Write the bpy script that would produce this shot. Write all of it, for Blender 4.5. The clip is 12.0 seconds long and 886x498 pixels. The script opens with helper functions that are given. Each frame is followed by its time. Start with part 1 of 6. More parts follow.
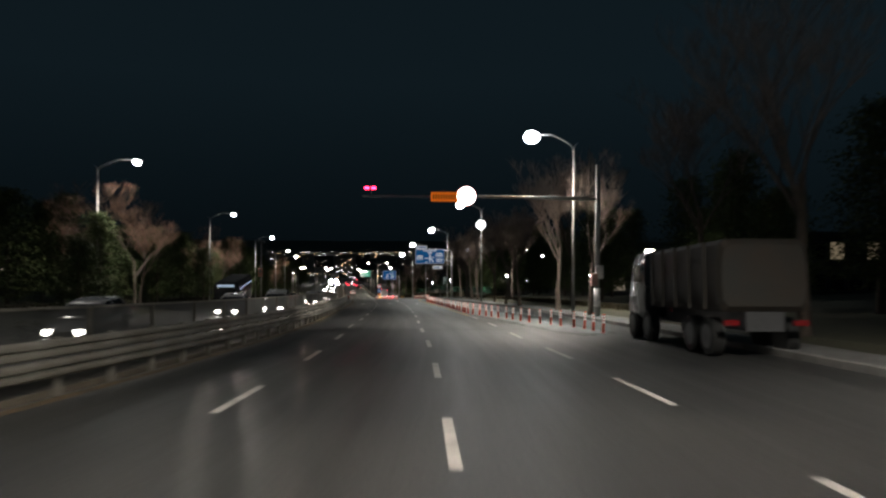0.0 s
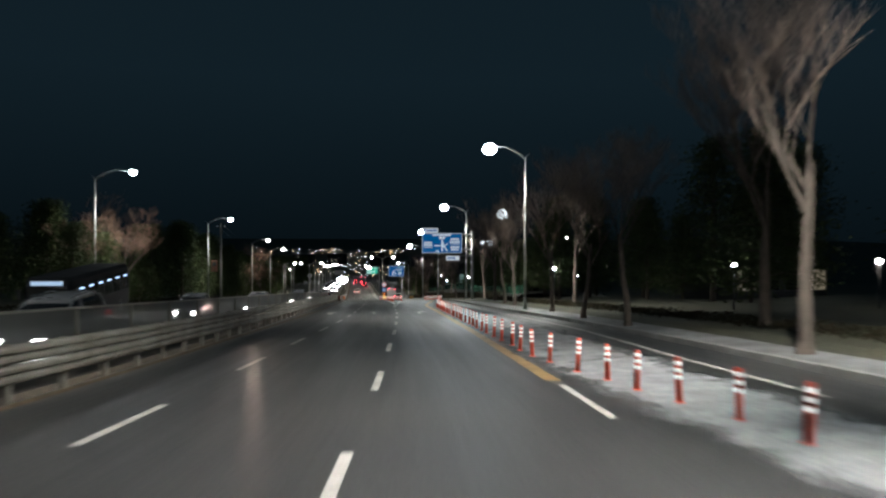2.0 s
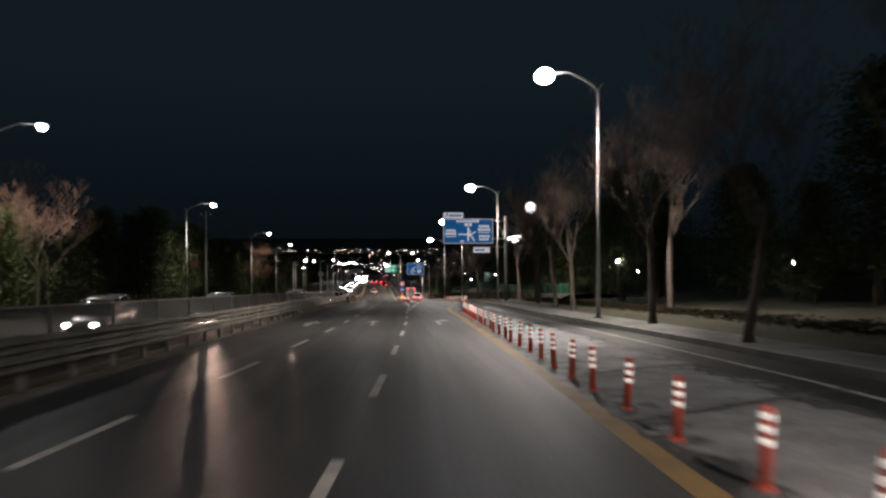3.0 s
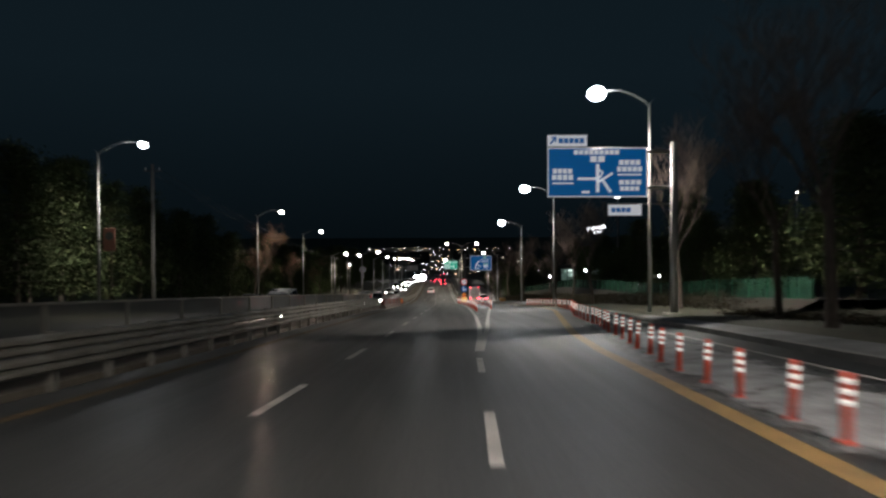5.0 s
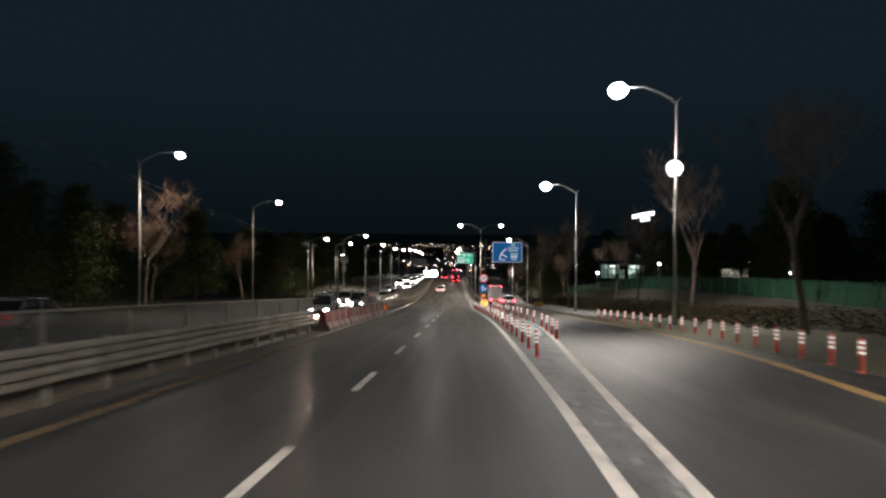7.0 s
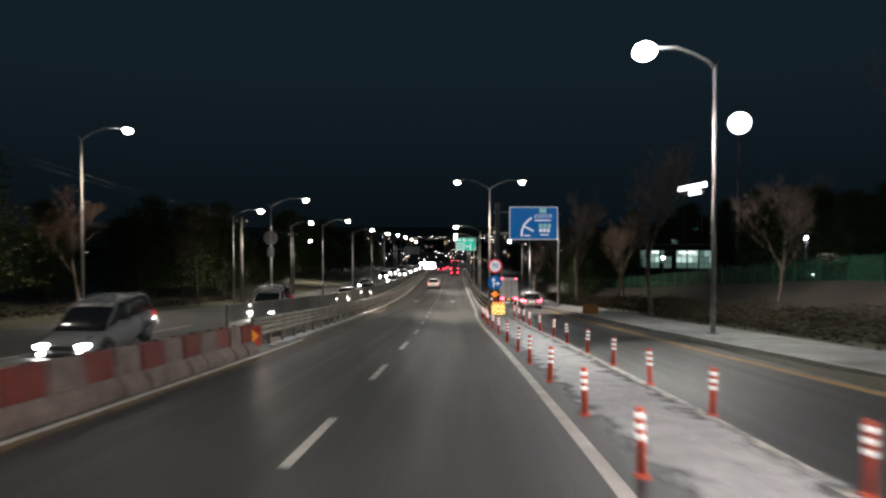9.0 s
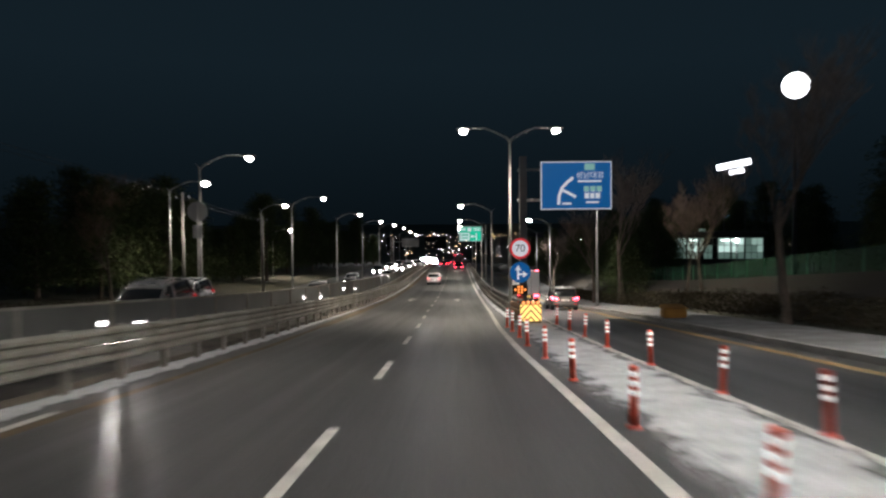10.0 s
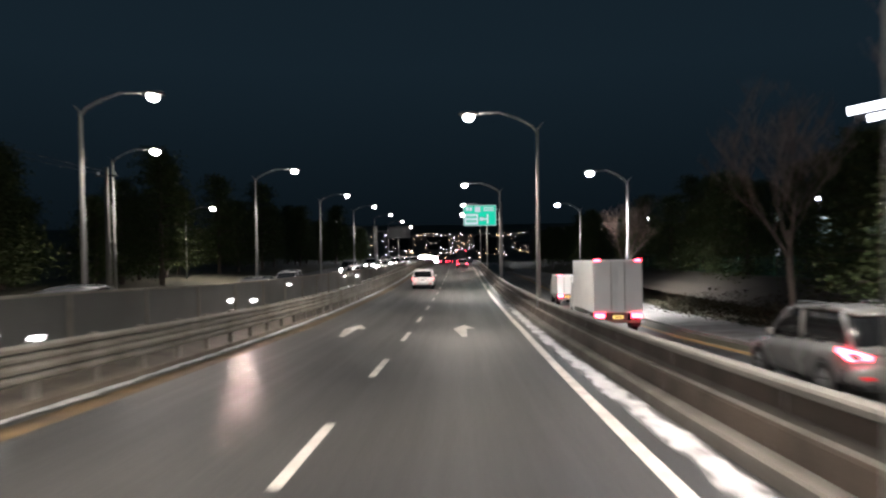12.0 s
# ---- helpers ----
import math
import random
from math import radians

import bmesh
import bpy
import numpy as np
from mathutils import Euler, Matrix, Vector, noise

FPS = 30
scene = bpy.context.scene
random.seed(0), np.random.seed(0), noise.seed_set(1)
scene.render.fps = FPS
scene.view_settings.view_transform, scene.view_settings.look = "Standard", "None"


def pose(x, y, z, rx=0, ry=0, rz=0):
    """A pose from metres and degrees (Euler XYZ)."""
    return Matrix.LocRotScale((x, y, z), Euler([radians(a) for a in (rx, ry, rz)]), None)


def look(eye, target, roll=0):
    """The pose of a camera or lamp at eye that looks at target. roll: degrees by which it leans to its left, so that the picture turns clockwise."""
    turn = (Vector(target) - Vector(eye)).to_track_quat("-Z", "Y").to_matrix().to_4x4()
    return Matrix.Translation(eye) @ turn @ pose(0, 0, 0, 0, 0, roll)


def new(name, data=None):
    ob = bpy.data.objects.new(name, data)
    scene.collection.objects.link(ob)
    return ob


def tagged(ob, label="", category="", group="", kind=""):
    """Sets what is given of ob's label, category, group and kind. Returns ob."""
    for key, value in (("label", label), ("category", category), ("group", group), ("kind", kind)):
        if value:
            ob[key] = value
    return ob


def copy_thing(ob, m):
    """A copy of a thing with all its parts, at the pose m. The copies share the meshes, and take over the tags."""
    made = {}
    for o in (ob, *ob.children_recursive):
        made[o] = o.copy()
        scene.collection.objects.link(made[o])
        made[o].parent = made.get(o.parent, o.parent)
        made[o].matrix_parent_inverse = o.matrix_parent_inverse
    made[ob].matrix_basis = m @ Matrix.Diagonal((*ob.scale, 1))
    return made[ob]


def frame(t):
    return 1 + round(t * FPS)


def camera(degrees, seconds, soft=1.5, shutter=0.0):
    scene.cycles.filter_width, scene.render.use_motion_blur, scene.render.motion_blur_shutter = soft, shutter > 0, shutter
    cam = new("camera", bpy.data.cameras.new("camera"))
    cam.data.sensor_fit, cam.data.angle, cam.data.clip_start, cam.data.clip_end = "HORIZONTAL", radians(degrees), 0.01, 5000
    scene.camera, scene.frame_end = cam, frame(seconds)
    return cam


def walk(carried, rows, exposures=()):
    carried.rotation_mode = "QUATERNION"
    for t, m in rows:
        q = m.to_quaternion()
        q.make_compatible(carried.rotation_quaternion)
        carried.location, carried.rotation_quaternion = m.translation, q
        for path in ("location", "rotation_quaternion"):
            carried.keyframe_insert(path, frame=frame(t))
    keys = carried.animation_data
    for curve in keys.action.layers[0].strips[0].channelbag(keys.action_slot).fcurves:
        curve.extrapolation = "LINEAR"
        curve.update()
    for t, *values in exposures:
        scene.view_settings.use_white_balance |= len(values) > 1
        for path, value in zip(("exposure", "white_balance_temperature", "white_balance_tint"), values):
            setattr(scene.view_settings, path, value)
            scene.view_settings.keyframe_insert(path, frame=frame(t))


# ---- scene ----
cam = camera(63.9, 12.0, soft=2.3, shutter=0.5)
PATH = [
    (0, (1.586, -1.744, 0.65), (1.513, 0.255, 0.639), 0.2),
    (0.4, (1.453, 5.159, 0.122), (1.378, 7.157, 0.11), 0.2),
    (0.5, (1.425, 6.845, 0.114), (1.348, 8.843, 0.1), 0.1),
    (1, (1.074, 15.578, -0.481), (0.989, 17.576, -0.497), 0.0),
    (1.5, (0.674, 23.651, -0.847), (0.579, 25.649, -0.861), 0.1),
    (2, (0.202, 32.12, -1.337), (0.084, 34.116, -1.353), 0.1),
    (2.5, (-0.442, 40.689, -1.897), (-0.584, 42.683, -1.914), 0.0),
    (4.5, (-4.854, 75.089, -4.189), (-5.177, 77.063, -4.207), -0.3),
    (5, (-6.489, 84.065, -4.758), (-6.84, 86.033, -4.776), -0.3),
    (5.5, (-8.095, 93.027, -5.333), (-8.459, 94.994, -5.348), -0.2),
    (6, (-9.593, 102.352, -5.706), (-9.968, 104.316, -5.727), 0.6),
    (6.5, (-11.054, 111.292, -6.315), (-11.439, 113.255, -6.338), 0.4),
    (7, (-12.576, 120.16, -6.903), (-12.967, 122.121, -6.93), 0.4),
    (9, (-18.471, 156.224, -9.311), (-18.865, 158.185, -9.357), -0.0),
    (9.5, (-20.148, 164.817, -10.153), (-20.548, 166.776, -10.203), -0.5),
    (10, (-21.957, 174.023, -10.972), (-22.358, 175.982, -11.025), -0.4),
    (10.5, (-23.677, 183.398, -11.838), (-24.082, 185.356, -11.888), -0.6),
    (11, (-25.437, 192.723, -12.564), (-25.841, 194.681, -12.615), -0.65),
    (11.5, (-27.246, 202.258, -13.053), (-27.652, 204.215, -13.104), -0.7),
    (12, (-28.903, 211.459, -13.617), (-29.312, 213.416, -13.667), -0.75),
]
STOPS = [(0, 0.6), (0.5, 0.7), (1.0, 0.75), (1.5, 0.9), (2.0, 1.05), (2.5, 0.8), (4.5, 0.75), (5.0, 0.65), (5.5, 0.75), (6.0, 0.75), (6.5, 0.75), (7.0, 1.05), (9.0, 1.05), (10.0, 1.05), (10.5, 1.15), (11.0, 1.15), (11.5, 1.25), (12.0, 1.3)]
TINTS = [(0, 6700, 8), (0.5, 6700, 8), (1.0, 6200, 5), (1.5, 5950, 4), (2.0, 6100, 4), (2.5, 6900, 16), (4.5, 6300, 7), (5.5, 6700, 13), (6.5, 6900, 12), (7.0, 6700, 12), (9.0, 6400, 11), (10.0, 6400, 12), (10.5, 6800, 16), (11.0, 6800, 16), (12.0, 6200, 14)]
EXPOSURES = [(t, e, float(np.interp(t, [r[0] for r in TINTS], [r[1] for r in TINTS])), float(np.interp(t, [r[0] for r in TINTS], [r[2] for r in TINTS]))) for t, e in STOPS]
walk(cam, [(t, look(eye, target, roll)) for t, eye, target, roll in PATH], EXPOSURES)

# ---- world and exposure ----
world = bpy.data.worlds.new("night_sky")
scene.world = world
world.use_nodes = True
_bg = world.node_tree.nodes["Background"]
_bg.inputs["Strength"].default_value = 0.0135
# a little darker behind the hills than overhead
_way, _split, _rise = (world.node_tree.nodes.new(k) for k in ("ShaderNodeTexCoord", "ShaderNodeSeparateXYZ", "ShaderNodeValToRGB"))
world.node_tree.links.new(_way.outputs["Generated"], _split.inputs[0])
world.node_tree.links.new(_split.outputs["Z"], _rise.inputs["Fac"])
world.node_tree.links.new(_rise.outputs["Color"], _bg.inputs["Color"])
for _e, _at, _tone in ((_rise.color_ramp.elements[0], 0.0, (0.10, 0.19, 0.26, 1)), (_rise.color_ramp.elements[1], 0.22, (0.23, 0.47, 0.66, 1))):
    _e.position, _e.color = _at, _tone

# ---- the line of the road: y, x, z of the asphalt under the driven lane ----
LINE = [(-160, 1.2, 9.3), (-60, 1.38, 2.69), (-40, 1.42, 1.35), (-20, 1.46, 0.02), (0, 1.47, -1.32), (20, 0.94, -2.60), (40, -0.62, -3.83),
        (60, -2.97, -5.03), (80, -5.87, -6.26), (100, -9.09, -7.53), (120, -12.48, -8.88), (140, -15.93, -10.29),
        (160, -19.42, -11.77), (180, -22.98, -13.28), (200, -26.73, -14.80), (220, -30.50, -16.27), (240, -34.17, -17.45),
        (260, -37.84, -18.26), (280, -41.50, -18.85), (300, -45.17, -19.23), (320, -48.84, -19.55), (360, -56.17, -20.8), (400, -63.51, -22.5)]


def smooth_line():
    """Samples every half metre along y, by cubic steps between the knots."""
    k = np.array(LINE, float)
    m = np.gradient(k[:, 1:], k[:, 0], axis=0)
    ys = np.arange(-160, 400.1, 0.5)
    i = np.clip(np.searchsorted(k[:, 0], ys, "right") - 1, 0, len(k) - 2)
    h = (k[i + 1, 0] - k[i, 0])[:, None]
    u = (ys - k[i, 0])[:, None] / h
    v = ((2 * u**3 - 3 * u**2 + 1) * k[i, 1:] + (u**3 - 2 * u**2 + u) * h * m[i] + (3 * u**2 - 2 * u**3) * k[i + 1, 1:] + (u**3 - u**2) * h * m[i + 1])
    far = np.arange(401, 5001, 20.0)
    fx = v[-1, 0] + (far - 400) * -0.1835
    fz = np.interp(far, [400, 700, 1000, 1500, 2400, 4600], [v[-1, 1], -35.5, -44, -44, -28, 26])
    return np.concatenate([ys, far]), np.concatenate([v[:, 0], fx]), np.concatenate([v[:, 1], fz])


KY, KX, KZ = smooth_line()
KS = np.concatenate([[0], np.cumsum(np.hypot(np.diff(KX), np.diff(KY)))])
KS -= np.interp(0, KY, KS)
TX, TY = np.gradient(KX, KS), np.gradient(KY, KS)


def lerp(table, s):
    return float(np.interp(s, [a for a, b in table], [b for a, b in table]))


KERB = [(-60, 9.2), (20, 8.7), (60, 8.7), (90, 8.3), (105, 8.6), (125, 9.4), (140, 10.4), (160, 10.5), (172, 9.9), (190, 9.2), (215, 9.2), (228, 9.8), (245, 10.0), (273, 11.3), (300, 11.8), (400, 12.0)]


# the exit lane falls away behind the barrier
RAMP = [(218, 0), (243, -0.65), (270, -1.3), (300, -1.9), (400, -2.2), (440, 0)]


def bank(s, d):
    """How far the ground beside the lanes lies above the driven lane."""
    k = lerp(KERB, s)
    if d < -9.29:
        return 0.35 * min(max((s - 180) / 30, 0), 1) if d > -20.6 else 0.0
    if d <= 4.5:
        return 0.0
    ramp = lerp(RAMP, s) * min(max((d - 4.5) / 1.0, 0), 1) * min(max((18 - d) / 4, 0), 1)
    rise = ramp + 0.035 * (min(d, k) - 4.5) * (1 - min(max((s - 130) / 40, 0), 1))
    if d > k + 0.02:
        rise += 0.18 + 0.02 * min(d - k, 8)
    return rise


def at(s, d, h=0.0, level=False):
    """A place: s metres along the road, d to the right of the driven lane, h above the ground there."""
    x, y, z = np.interp(s, KS, KX), np.interp(s, KS, KY), np.interp(s, KS, KZ)
    tx, ty = np.interp(s, KS, TX), np.interp(s, KS, TY)
    return Vector((x + d * ty, y - d * tx, z + h + (0 if level else bank(s, d))))


def heading(s):
    return math.degrees(math.atan2(-np.interp(s, KS, TX), np.interp(s, KS, TY)))


def slope(s):
    return math.degrees(math.atan2(np.interp(s + 3, KS, KZ) - np.interp(s - 3, KS, KZ), 6))


def stand(s, d, h=0.0, turn=0.0, tilt=False):
    p = at(s, d, h)
    return pose(p.x, p.y, p.z, slope(s) if tilt else 0, 0, heading(s) + turn)


# ---- materials ----
def material(name, colour, rough=0.6, metal=0.0, vary=0.25, size=3.0, fine=40.0, bump=0.2, dist=0.01, emit=None, power=0.0, second=None, spec=None):
    """A surface with variation at two scales in colour, roughness and relief."""
    m = bpy.data.materials.new(name)
    m.use_nodes = True
    n, l = m.node_tree.nodes, m.node_tree.links
    b = n["Principled BSDF"]
    b.inputs["Roughness"].default_value, b.inputs["Metallic"].default_value = rough, metal
    if spec is not None:
        b.inputs["Specular IOR Level"].default_value = spec
    pos = n.new("ShaderNodeNewGeometry").outputs["Position"]
    big, small = n.new("ShaderNodeTexNoise"), n.new("ShaderNodeTexNoise")
    big.inputs["Scale"].default_value, small.inputs["Scale"].default_value = 1 / size, fine
    big.inputs["Detail"].default_value, small.inputs["Detail"].default_value = 5, 2
    l.new(pos, big.inputs["Vector"]), l.new(pos, small.inputs["Vector"])
    ramp = n.new("ShaderNodeMapRange")
    ramp.inputs["From Min"].default_value, ramp.inputs["From Max"].default_value = 0.3, 0.7
    l.new(big.outputs["Fac"], ramp.inputs["Value"])
    mix, grain = n.new("ShaderNodeMix"), n.new("ShaderNodeMix")
    mix.data_type = grain.data_type = "RGBA"
    other = second or tuple(c * (1 - vary) for c in colour)
    mix.inputs["A"].default_value, mix.inputs["B"].default_value = (*colour, 1), (*other, 1)
    l.new(ramp.outputs["Result"], mix.inputs["Factor"])
    grain.blend_type = "OVERLAY"
    grain.inputs["Factor"].default_value = vary
    l.new(mix.outputs["Result"], grain.inputs["A"]), l.new(small.outputs["Fac"], grain.inputs["B"])
    l.new(grain.outputs["Result"], b.inputs["Base Color"])
    rr = n.new("ShaderNodeMapRange")
    rr.inputs["To Min"].default_value, rr.inputs["To Max"].default_value = max(rough - 0.12, 0.03), min(rough + 0.12, 1)
    l.new(big.outputs["Fac"], rr.inputs["Value"]), l.new(rr.outputs["Result"], b.inputs["Roughness"])
    if bump:
        bp = n.new("ShaderNodeBump")
        bp.inputs["Strength"].default_value, bp.inputs["Distance"].default_value = bump, dist
        l.new(small.outputs["Fac"], bp.inputs["Height"]), l.new(bp.outputs["Normal"], b.inputs["Normal"])
    if emit:
        b.inputs["Emission Color"].default_value, b.inputs["Emission Strength"].default_value = (*emit, 1), power
    return m


def glow(name, colour, power):
    return material(name, (0.6, 0.6, 0.6), 0.3, vary=0.0, bump=0, emit=colour, power=power)


ASPHALT = material("asphalt", (0.050, 0.049, 0.047), 0.44, vary=0.35, size=5, fine=60, bump=0.35, dist=0.006, second=(0.033, 0.033, 0.034))


def wear(m):
    """Tyre tracks, damp streaks and coarse grit, along the road's own coordinates."""
    n, l = m.node_tree.nodes, m.node_tree.links
    b = n["Principled BSDF"]
    uv = n.new("ShaderNodeUVMap")
    uv.uv_map = "road"
    stretch = n.new("ShaderNodeMapping")
    stretch.inputs["Scale"].default_value = (0.035, 1.1, 1)
    l.new(uv.outputs["UV"], stretch.inputs["Vector"])
    streak, pores = n.new("ShaderNodeTexNoise"), n.new("ShaderNodeTexNoise")
    streak.inputs["Scale"].default_value, streak.inputs["Detail"].default_value, streak.inputs["Roughness"].default_value = 1.0, 6, 0.6
    pores.inputs["Scale"].default_value, pores.inputs["Detail"].default_value = 18, 4
    l.new(stretch.outputs["Vector"], streak.inputs["Vector"]), l.new(uv.outputs["UV"], pores.inputs["Vector"])
    old = b.inputs["Base Color"].links[0].from_socket
    r1, r2 = n.new("ShaderNodeMapRange"), n.new("ShaderNodeMapRange")
    for r, src, lo, hi in ((r1, streak, 0.8, 1.2), (r2, pores, 0.6, 1.4)):
        r.inputs["From Min"].default_value, r.inputs["From Max"].default_value = 0.3, 0.7
        r.inputs["To Min"].default_value, r.inputs["To Max"].default_value = lo, hi
        l.new(src.outputs["Fac"], r.inputs["Value"])
    times, shade = n.new("ShaderNodeMath"), n.new("ShaderNodeVectorMath")
    times.operation, shade.operation = "MULTIPLY", "SCALE"
    l.new(r1.outputs["Result"], times.inputs[0]), l.new(r2.outputs["Result"], times.inputs[1])
    l.new(old, shade.inputs[0]), l.new(times.outputs[0], shade.inputs["Scale"])
    l.new(shade.outputs["Vector"], b.inputs["Base Color"])
    damp = n.new("ShaderNodeMapRange")
    damp.inputs["From Min"].default_value, damp.inputs["From Max"].default_value = 0.32, 0.68
    damp.inputs["To Min"].default_value, damp.inputs["To Max"].default_value = 0.40, 0.54
    l.new(streak.outputs["Fac"], damp.inputs["Value"]), l.new(damp.outputs["Result"], b.inputs["Roughness"])


wear(ASPHALT)


def soft_edges(m):
    """Lets a thin layer break up and thin out towards its edges."""
    n, l = m.node_tree.nodes, m.node_tree.links
    uv, split = n.new("ShaderNodeUVMap"), n.new("ShaderNodeSeparateXYZ")
    uv.uv_map = "patch"
    l.new(uv.outputs["UV"], split.inputs[0])
    grain = n.new("ShaderNodeTexNoise")
    grain.inputs["Scale"].default_value, grain.inputs["Detail"].default_value, grain.inputs["Roughness"].default_value = 1.6, 7, 0.65
    l.new(n.new("ShaderNodeNewGeometry").outputs["Position"], grain.inputs["Vector"])
    add = n.new("ShaderNodeMath")
    add.operation = "MULTIPLY_ADD"
    add.inputs[1].default_value = 2.6
    l.new(grain.outputs["Fac"], add.inputs[0]), l.new(split.outputs["X"], add.inputs[2])
    cut = n.new("ShaderNodeMapRange")
    cut.interpolation_type = "SMOOTHSTEP"
    cut.inputs["From Min"].default_value, cut.inputs["From Max"].default_value = 1.25, 2.0
    l.new(add.outputs[0], cut.inputs["Value"])
    mix, clear = n.new("ShaderNodeMixShader"), n.new("ShaderNodeBsdfTransparent")
    l.new(cut.outputs["Result"], mix.inputs["Fac"])
    l.new(clear.outputs[0], mix.inputs[1]), l.new(n["Principled BSDF"].outputs[0], mix.inputs[2])
    l.new(mix.outputs[0], n["Material Output"].inputs["Surface"])


OLD_ASPHALT = material("old_asphalt", (0.04, 0.04, 0.04), 0.6, vary=0.35, size=3, fine=50, bump=0.35, second=(0.058, 0.057, 0.055))
PAINT = material("road_paint", (0.54, 0.51, 0.475), 0.6, vary=0.32, size=0.5, fine=30, bump=0.2, second=(0.36, 0.34, 0.32))
WORN_PAINT = material("worn_road_paint", (0.20, 0.19, 0.18), 0.7, vary=0.5, size=0.3, fine=20, bump=0.2, second=(0.07, 0.07, 0.068))
YELLOW = material("yellow_road_paint", (0.36, 0.22, 0.075), 0.6, vary=0.4, size=0.7, fine=30, second=(0.24, 0.16, 0.07))
DIRTY_YELLOW = material("dirty_yellow_road_paint", (0.17, 0.115, 0.055), 0.7, vary=0.45, size=0.7, fine=30, second=(0.08, 0.06, 0.04))
SNOW = material("thin_snow", (0.45, 0.45, 0.465), 0.85, vary=0.3, size=0.6, fine=8, bump=0.6, dist=0.02, second=(0.34, 0.34, 0.35))
THIN_SNOW = material("snow_frosting", (0.36, 0.362, 0.37), 0.8, vary=0.4, size=0.8, fine=9, bump=0.5, dist=0.01, second=(0.21, 0.21, 0.214))
soft_edges(SNOW), soft_edges(THIN_SNOW)
DIRT = material("median_dirt", (0.115, 0.095, 0.07), 0.9, vary=0.35, size=0.9, fine=12, bump=0.5, dist=0.02, second=(0.07, 0.058, 0.045))
CONCRETE = material("concrete", (0.24, 0.23, 0.215), 0.8, vary=0.3, size=2.0, fine=25, bump=0.3, second=(0.15, 0.142, 0.135))
STONE = material("kerb_stone", (0.26, 0.25, 0.24), 0.75, vary=0.3, size=1.0, fine=40)
PAVING = material("paving", (0.10, 0.097, 0.093), 0.85, vary=0.4, size=1.3, fine=12, second=(0.24, 0.24, 0.245))
SOIL = material("soil", (0.028, 0.024, 0.018), 0.95, vary=0.4, size=2.5, fine=9, bump=0.7, dist=0.04, second=(0.04, 0.032, 0.023))
DRY_GRASS = material("winter_grass_ground", (0.075, 0.068, 0.040), 0.95, vary=0.4, size=6, fine=6, bump=0.8, dist=0.05, second=(0.04, 0.042, 0.028))
STEEL = material("galvanised_steel", (0.27, 0.255, 0.225), 0.55, 0.35, vary=0.2, size=1.0, fine=30, bump=0.06, second=(0.16, 0.142, 0.118))
POLE_GREY = material("painted_steel_pole", (0.36, 0.36, 0.35), 0.55, 0.2, vary=0.2, size=1.0, fine=20, bump=0.05)
DARK_STEEL = material("dark_steel", (0.11, 0.11, 0.115), 0.5, 0.4, vary=0.25, size=1.0, fine=20, bump=0.05)
BLACK = material("black_plastic", (0.02, 0.02, 0.022), 0.5, vary=0.2, bump=0.05)
RUBBER = material("tyre_rubber", (0.02, 0.02, 0.02), 0.85, vary=0.3, bump=0.2)
CHROME = material("bright_rim", (0.55, 0.56, 0.57), 0.25, 0.9, vary=0.1, bump=0)
ORANGE_RED = material("orange_red_plastic", (0.80, 0.12, 0.07), 0.45, vary=0.25, size=0.6, fine=20, bump=0.05, second=(0.6, 0.10, 0.065))
# weak emission on the reflective bands stands in for returned headlamp light
WHITE_BAND = material("glowing_white_band", (0.9, 0.9, 0.88), 0.3, vary=0.05, bump=0, emit=(1.0, 0.86, 0.8), power=0.32)
WHITE = material("white_paint", (0.80, 0.80, 0.79), 0.4, vary=0.08, size=0.8, bump=0.04)
BARK = material("bark", (0.11, 0.085, 0.068), 0.9, vary=0.4, size=0.4, fine=25, bump=0.6, dist=0.02)
TWIG = material("twigs", (0.21, 0.155, 0.125), 0.9, vary=0.3, size=0.8, fine=20, bump=0)
RED_TWIG = material("reddish_twigs", (0.20, 0.115, 0.08), 0.9, vary=0.35, size=0.9, fine=20, bump=0, second=(0.13, 0.085, 0.06))
NEEDLES = material("evergreen_leaves", (0.055, 0.085, 0.035), 0.7, vary=0.4, size=0.9, fine=12, bump=0, second=(0.075, 0.08, 0.035), spec=0.05)
HEDGE = material("dark_shrub_leaves", (0.035, 0.036, 0.022), 0.8, vary=0.4, size=0.9, fine=10, bump=0, second=(0.042, 0.03, 0.02), spec=0.05)
LAMP_GLASS = glow("lit_lamp_glass", (0.93, 0.97, 1.0), 60.0)
WARM_LAMP = glow("lit_warm_lamp_glass", (1.0, 0.93, 0.80), 45.0)


# ---- building helpers ----
def mesh_of(name, bm, mat, smooth=False):
    me = bpy.data.meshes.new(name)
    bm.to_mesh(me)
    bm.free()
    me.materials.append(mat)
    if smooth:
        for p in me.polygons:
            p.use_smooth = True
    return me


def part(name, bm, mat, parent=None, label="", smooth=False, m=None):
    ob = new(name, bm if isinstance(bm, bpy.types.Mesh) else mesh_of(name, bm, mat, smooth))
    if parent:
        ob.parent = parent
    if m is not None:
        ob.matrix_basis = m
    return tagged(ob, label) if label else ob


def thing(name, m, label, category, group="", kind=""):
    ob = new(name)
    ob.empty_display_size = 0.3
    ob.matrix_basis = m
    return tagged(ob, label, category, group, kind)


